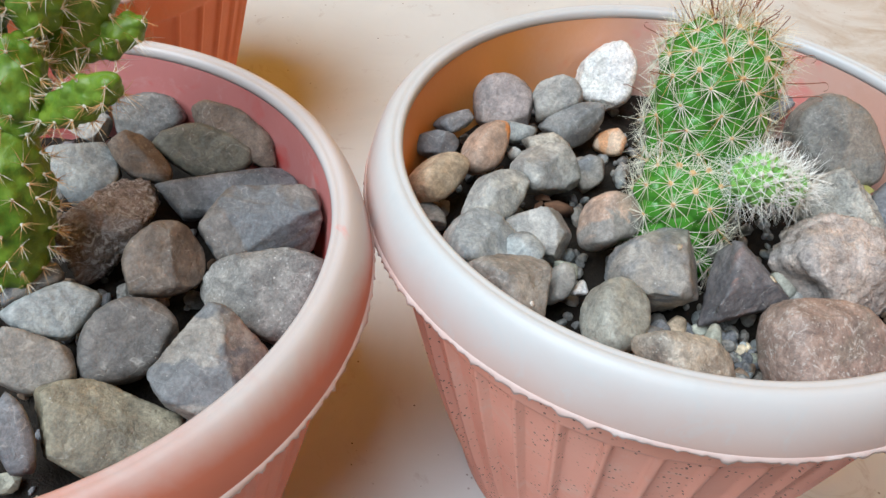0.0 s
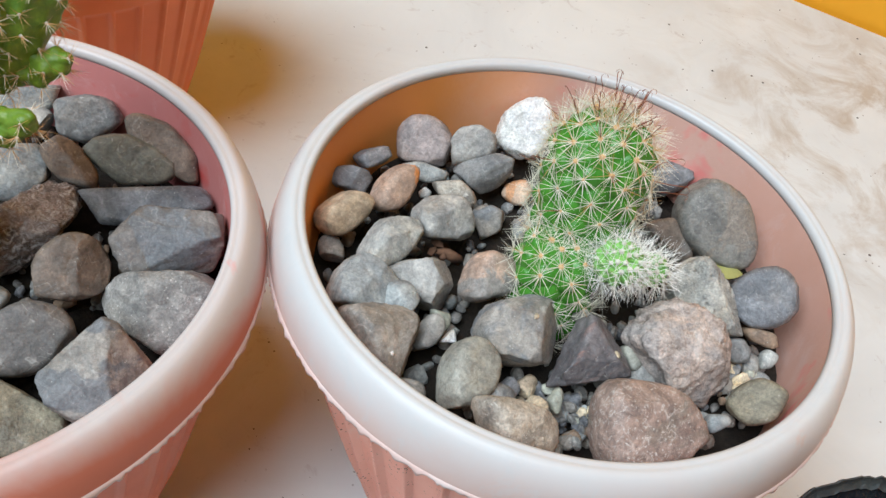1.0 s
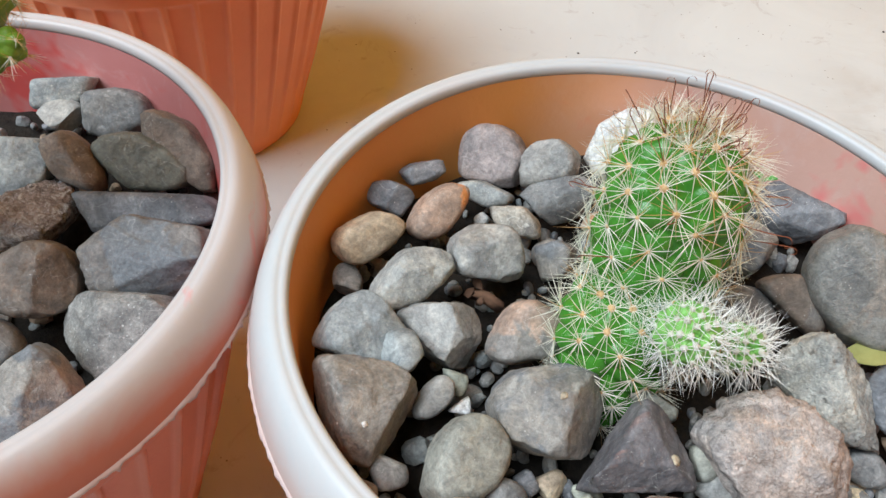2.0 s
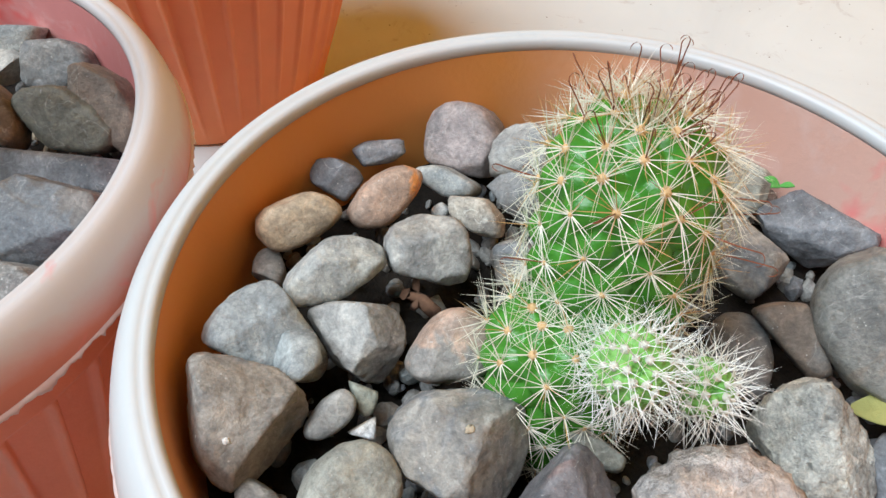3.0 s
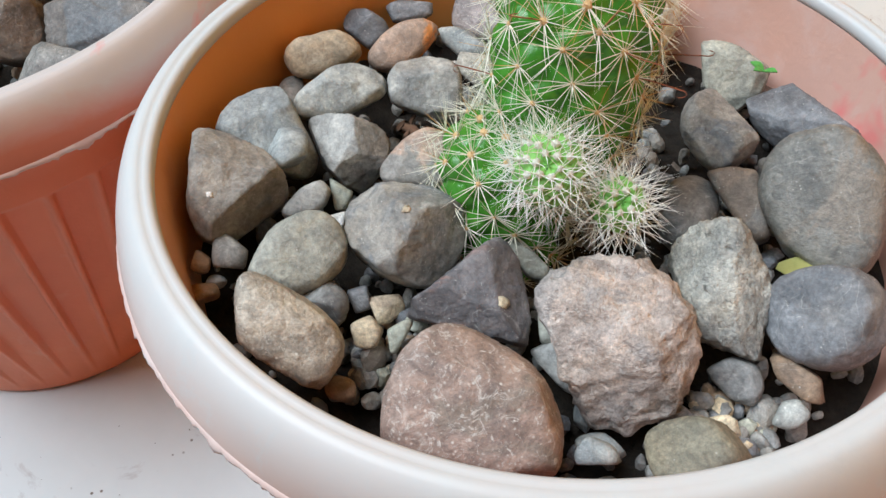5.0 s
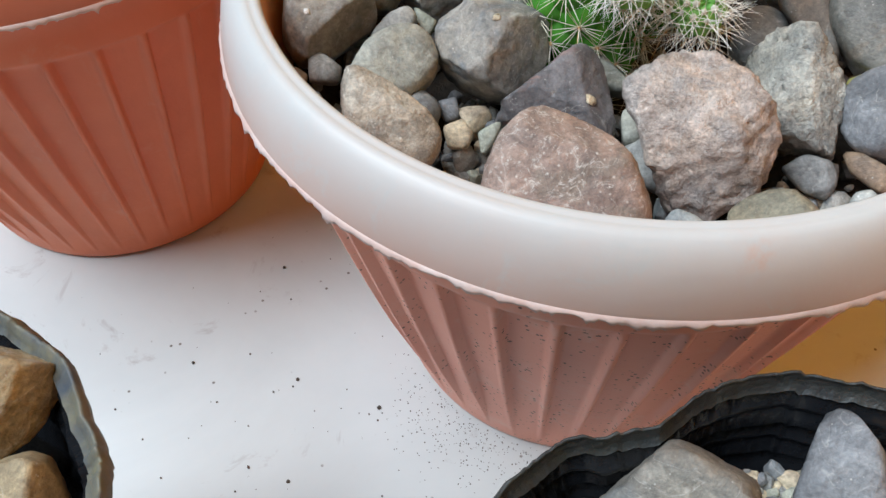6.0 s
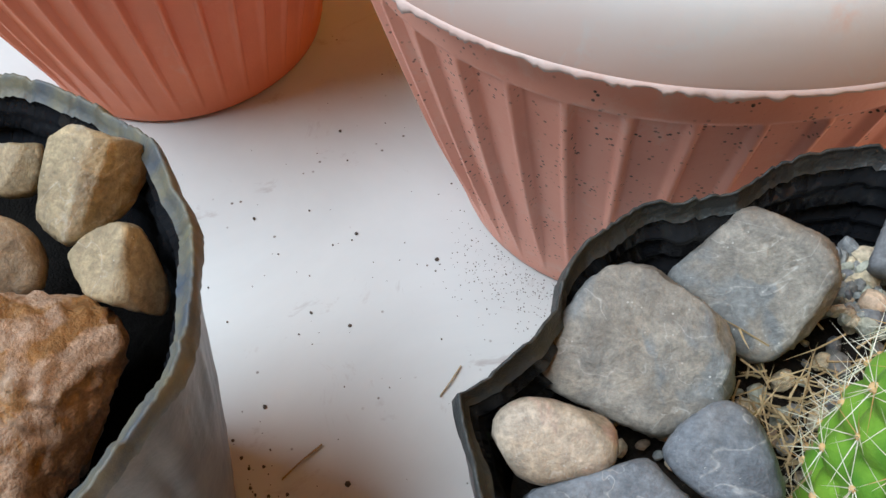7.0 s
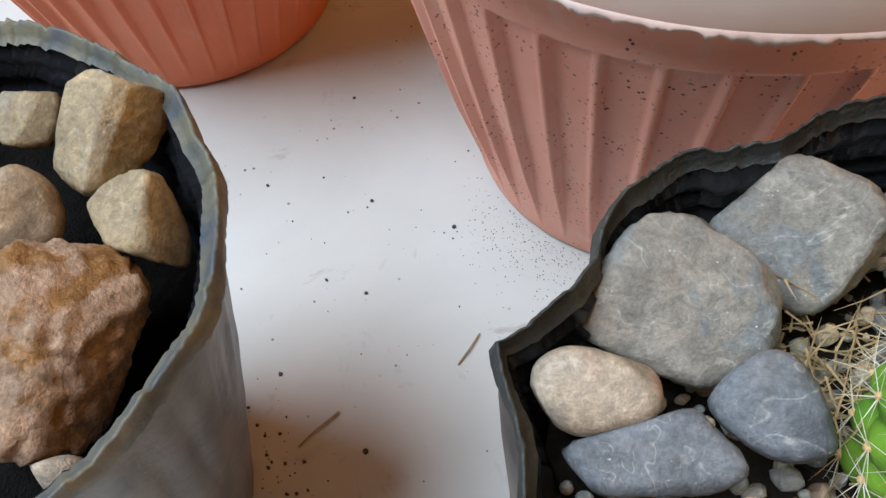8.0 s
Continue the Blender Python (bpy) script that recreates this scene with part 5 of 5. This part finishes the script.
BAG_D, BAG_G = Vector((0.1525, -0.0770, 0)), Vector((0.0505, -0.2035, 0))
bag(BAG_D, 0.0605, 0.050, 0.1295, 1.0, "open black plastic grow bag with stones and a cactus", BAG_EDGE,
    [(-115, 0.0557), (-122, 0.0571), (-131, 0.0605), (-135, 0.0566), (-143, 0.0527), (-152, 0.0520), (-158, 0.0547), (-166, 0.0570), (180, 0.0575), (174, 0.0552), (163, 0.0545), (153, 0.0605), (138, 0.0665), (122, 0.0692), (100, 0.0670), (60, 0.062), (0, 0.062), (-60, 0.059)])
bag(BAG_G, 0.0550, 0.031, 0.1285, 6.0, "dusty black plastic grow bag filled with sandy stones", BAG_RIM,
    [(150, 0.0558), (131, 0.0531), (115, 0.0529), (104, 0.0539), (91, 0.0524), (86, 0.0535), (61, 0.0545), (39, 0.0559), (21, 0.0570), (0, 0.056), (-90, 0.056)], 0.0010, (0.0026, 0.0032))
bed(BAG_D, 0.0510, 0.1055, label="pale gritty soil in the grow bag")
bed(BAG_G, 0.0465, 0.100, label="soil in the grow bag, coloured black for the deep shade", mat=SHADED_SOIL)
gravel(BAG_D, 0.048, 0.1070, 420, 8, GRIT, 0.0010, 0.0022, "fine gravel in the grow bag")
gravel(Vector((0.1210, -0.0448, 0)), 0.009, 0.1137, 170, 18, GRIT + [STONE["crumb"], STONE["olive"]], 0.0008, 0.0018, "small heap of mixed gravel at the bag's edge")
stone("stone", (0.1217, -0.0350, 0.1242), (26, -22, 52), 5.9, [(-116, 9.0), (-64, 8.2), (4, 6.7), (29, 7.4), (62, 10.3), (156, 6.9)], 18, "slate", 201, "upright dark blue-grey stone in the black bag with the cactus", "stones in the cactus bag", ridges=[(120, 40, 0.80)])
pebble("pebble", (0.1251, -0.0461, 0.1162), (0.0026, 0.0022, 0.0020), 20, "peach", 2.3, 1, 202, "small peach pebble on the gravel in the black bag", "stones in the cactus bag")

green = empty("bag_cactus", (0, 0, 0), "bright lime-green knobbly cactus in the grow bag", "cactus")
stem(green, (0.1566, -0.0672, 0.1110), (0.1574, -0.0661, 0.1669), column(0.0158, 0.9, 0.3), 10, GREEN_LIME, WOOL_TAN, 0.0036, 7, 0.0080, 41, 0.0007, thin=0.0001)


def tube(name, pts, radius, mat, label, category, kind=""):
    rng = random.Random(len(name) + int(pts[0][0] * 1e5))
    verts, faces = [], []
    for i, p in enumerate(pts):
        for k in range(5):
            a = 2 * math.pi * k / 5
            r = radius * rng.uniform(0.7, 1.2)
            verts.append((p[0] + r * math.cos(a), p[1] + r * 0.6 * math.sin(a), p[2] + r * math.sin(a + 0.6)))
    for i in range(len(pts) - 1):
        for k in range(5):
            a, b = i * 5 + k, i * 5 + (k + 1) % 5
            faces.append((a, b, b + 5, a + 5))
    faces += [tuple(range(5)), tuple(range(len(verts) - 5, len(verts)))]
    return tagged(mesh_object(name, verts, faces, mat), label, category, kind=kind)


# ---- crumbs and bits on the ledge ----
tube("straw", [(0.0486, -0.0934, 0.0006), (0.0520, -0.0985, 0.0010), (0.0550, -0.1039, 0.0006)], 0.00035, STRAW, "short dry straw lying on the white ledge", "straw")
tube("straw", [(0.0529, -0.1438, 0.0006), (0.0552, -0.1515, 0.0010), (0.0579, -0.1586, 0.0006)], 0.00045, STRAW, "longer dry straw lying in the shade of the bag", "straw")


def crumbs(name, spots, seed, label):
    rng = random.Random(seed)
    v0, f0 = ICO[2]
    verts, faces = [], []
    for i, (x, y, s) in enumerate(spots):
        b0 = len(verts)
        off = Vector((i, seed, 0))
        sy, sz = rng.uniform(0.6, 1), rng.uniform(0.4, 0.7)
        for q in v0:
            w = 1 + 0.45 * noise.noise(Vector(q) * 1.8 + off)
            verts.append((x + q[0] * s * w, y + q[1] * s * w * sy, max(0.0001, s * sz * (0.5 + q[2] * w))))
        faces += [tuple(b0 + k for k in t) for t in f0]
    return tagged(mesh_object(name, verts, faces, CRUMBS, False), label, "soil crumbs", kind="stuff")


rng = random.Random(12)
spots = [(-0.0669, -0.0889, 0.0007), (-0.0170, -0.1028, 0.0007), (-0.0152, -0.1053, 0.0004), (-0.0163, -0.1123, 0.0005), (0.0068, -0.0817, 0.0008), (0.0175, -0.1197, 0.0007),
         (0.0326, -0.1554, 0.0008), (0.0681, -0.1413, 0.0010), (0.0067, -0.1296, 0.0007), (-0.0412, -0.1339, 0.0007)]
for _ in range(130):
    x, y = rng.uniform(-0.1, 0.13), rng.uniform(-0.2, -0.02)
    if math.hypot(x, y) > 0.064 and math.hypot(x + 0.1595, y + 0.1254) > 0.064:
        spots.append((x, y, rng.choice((0.00015, 0.0002, 0.0003, 0.0004))))
for _ in range(420):
    a = math.radians(rng.gauss(-62, 14))
    r = 0.0612 + abs(rng.gauss(0, 0.012))
    spots.append((r * math.cos(a), r * math.sin(a), rng.uniform(0.0001, 0.00028)))
for _ in range(90):
    a, r = math.radians(rng.uniform(20, 120)), 0.034 + abs(rng.gauss(0, 0.006))
    spots.append((0.0505 + r * math.cos(a), -0.2035 + r * math.sin(a), rng.choice((0.0002, 0.0003, 0.0006))))
for _ in range(120):
    spots.append((rng.uniform(-0.25, 0.5), rng.uniform(0.1, 0.6), rng.choice((0.0004, 0.0006, 0.0009))))
crumbs("soil_crumbs", spots, 5, "dark soil crumbs scattered over the white ledge")

tube("bark_chip", [(-0.0404, -0.0198, 0.1281), (-0.0354, -0.0191, 0.1295), (-0.0305, -0.0182, 0.1284)], 0.0018, BARK, "reddish-brown bark chip between the stones", "bark chip")
tube("bark_chip", [(-0.0426, -0.0147, 0.1275), (-0.0390, -0.0175, 0.1295), (-0.0353, -0.0208, 0.1286)], 0.0014, BARK, "reddish-brown bark chip between the stones", "bark chip")


def leaflet(parent, at, way, length, mat):
    verts, faces = [], []
    way = Vector(way).normalized()
    side = way.cross(Vector((0, 0, 1))).normalized()
    for i in range(15):
        t = i / 14
        w = length * 0.32 * math.sin(math.pi * (0.08 + 0.9 * t))
        mid = Vector(at) + way * length * t + Vector((0, 0, length * 0.15 * math.sin(math.pi * t)))
        verts += [mid - side * w, mid + Vector((0, 0, -0.0002)), mid + side * w]
    for i in range(14):
        a = i * 3
        faces += [(a, a + 1, a + 4, a + 3), (a + 1, a + 2, a + 5, a + 4)]
    n = len(verts)
    verts += [Vector(v) - Vector((0, 0, 0.00025)) for v in verts]
    faces += [tuple(n + k for k in reversed(q)) for q in faces]
    mesh_object("leaf", verts, faces, mat, True, parent)


sprig = empty("seedling", (0, 0, 0), "tiny bright green seedling between the stones", "seedling")
leaflet(sprig, (0.0019, 0.0663, 0.1440), (-1, -0.3, 0.2), 0.0042, LEAF)
leaflet(sprig, (0.0019, 0.0663, 0.1440), (0.8, 0.4, 0.3), 0.0036, LEAF)
leaflet(sprig, (0.0019, 0.0663, 0.1440), (-0.2, -1, 0.3), 0.0034, LEAF)
yellowed = empty("fallen_leaf", (0, 0, 0), "yellowed fallen leaf under the stones", "leaf")
leaflet(yellowed, (0.0475, 0.0338, 0.1304), (0.9, 0.5, 0.15), 0.0130, DRY_LEAF)
straw_bed = Spines()
rng = random.Random(9)
for k in range(150):
    p = Vector((0.1355 + rng.gauss(0, 0.007), -0.0718 + rng.gauss(0, 0.009), 0.1113 + abs(rng.gauss(0, 0.004))))
    straw_bed.straight(p, Vector((rng.gauss(0, 1), rng.gauss(0, 1), rng.gauss(0.1, 0.3))).normalized(), rng.uniform(0.004, 0.012), 0.00025, 0.1, rng)
tagged(mesh_object("dry_roots", straw_bed.verts, straw_bed.faces, STRAW, False), "tangle of dry straw-coloured roots at the cactus foot", "dry roots", kind="stuff")
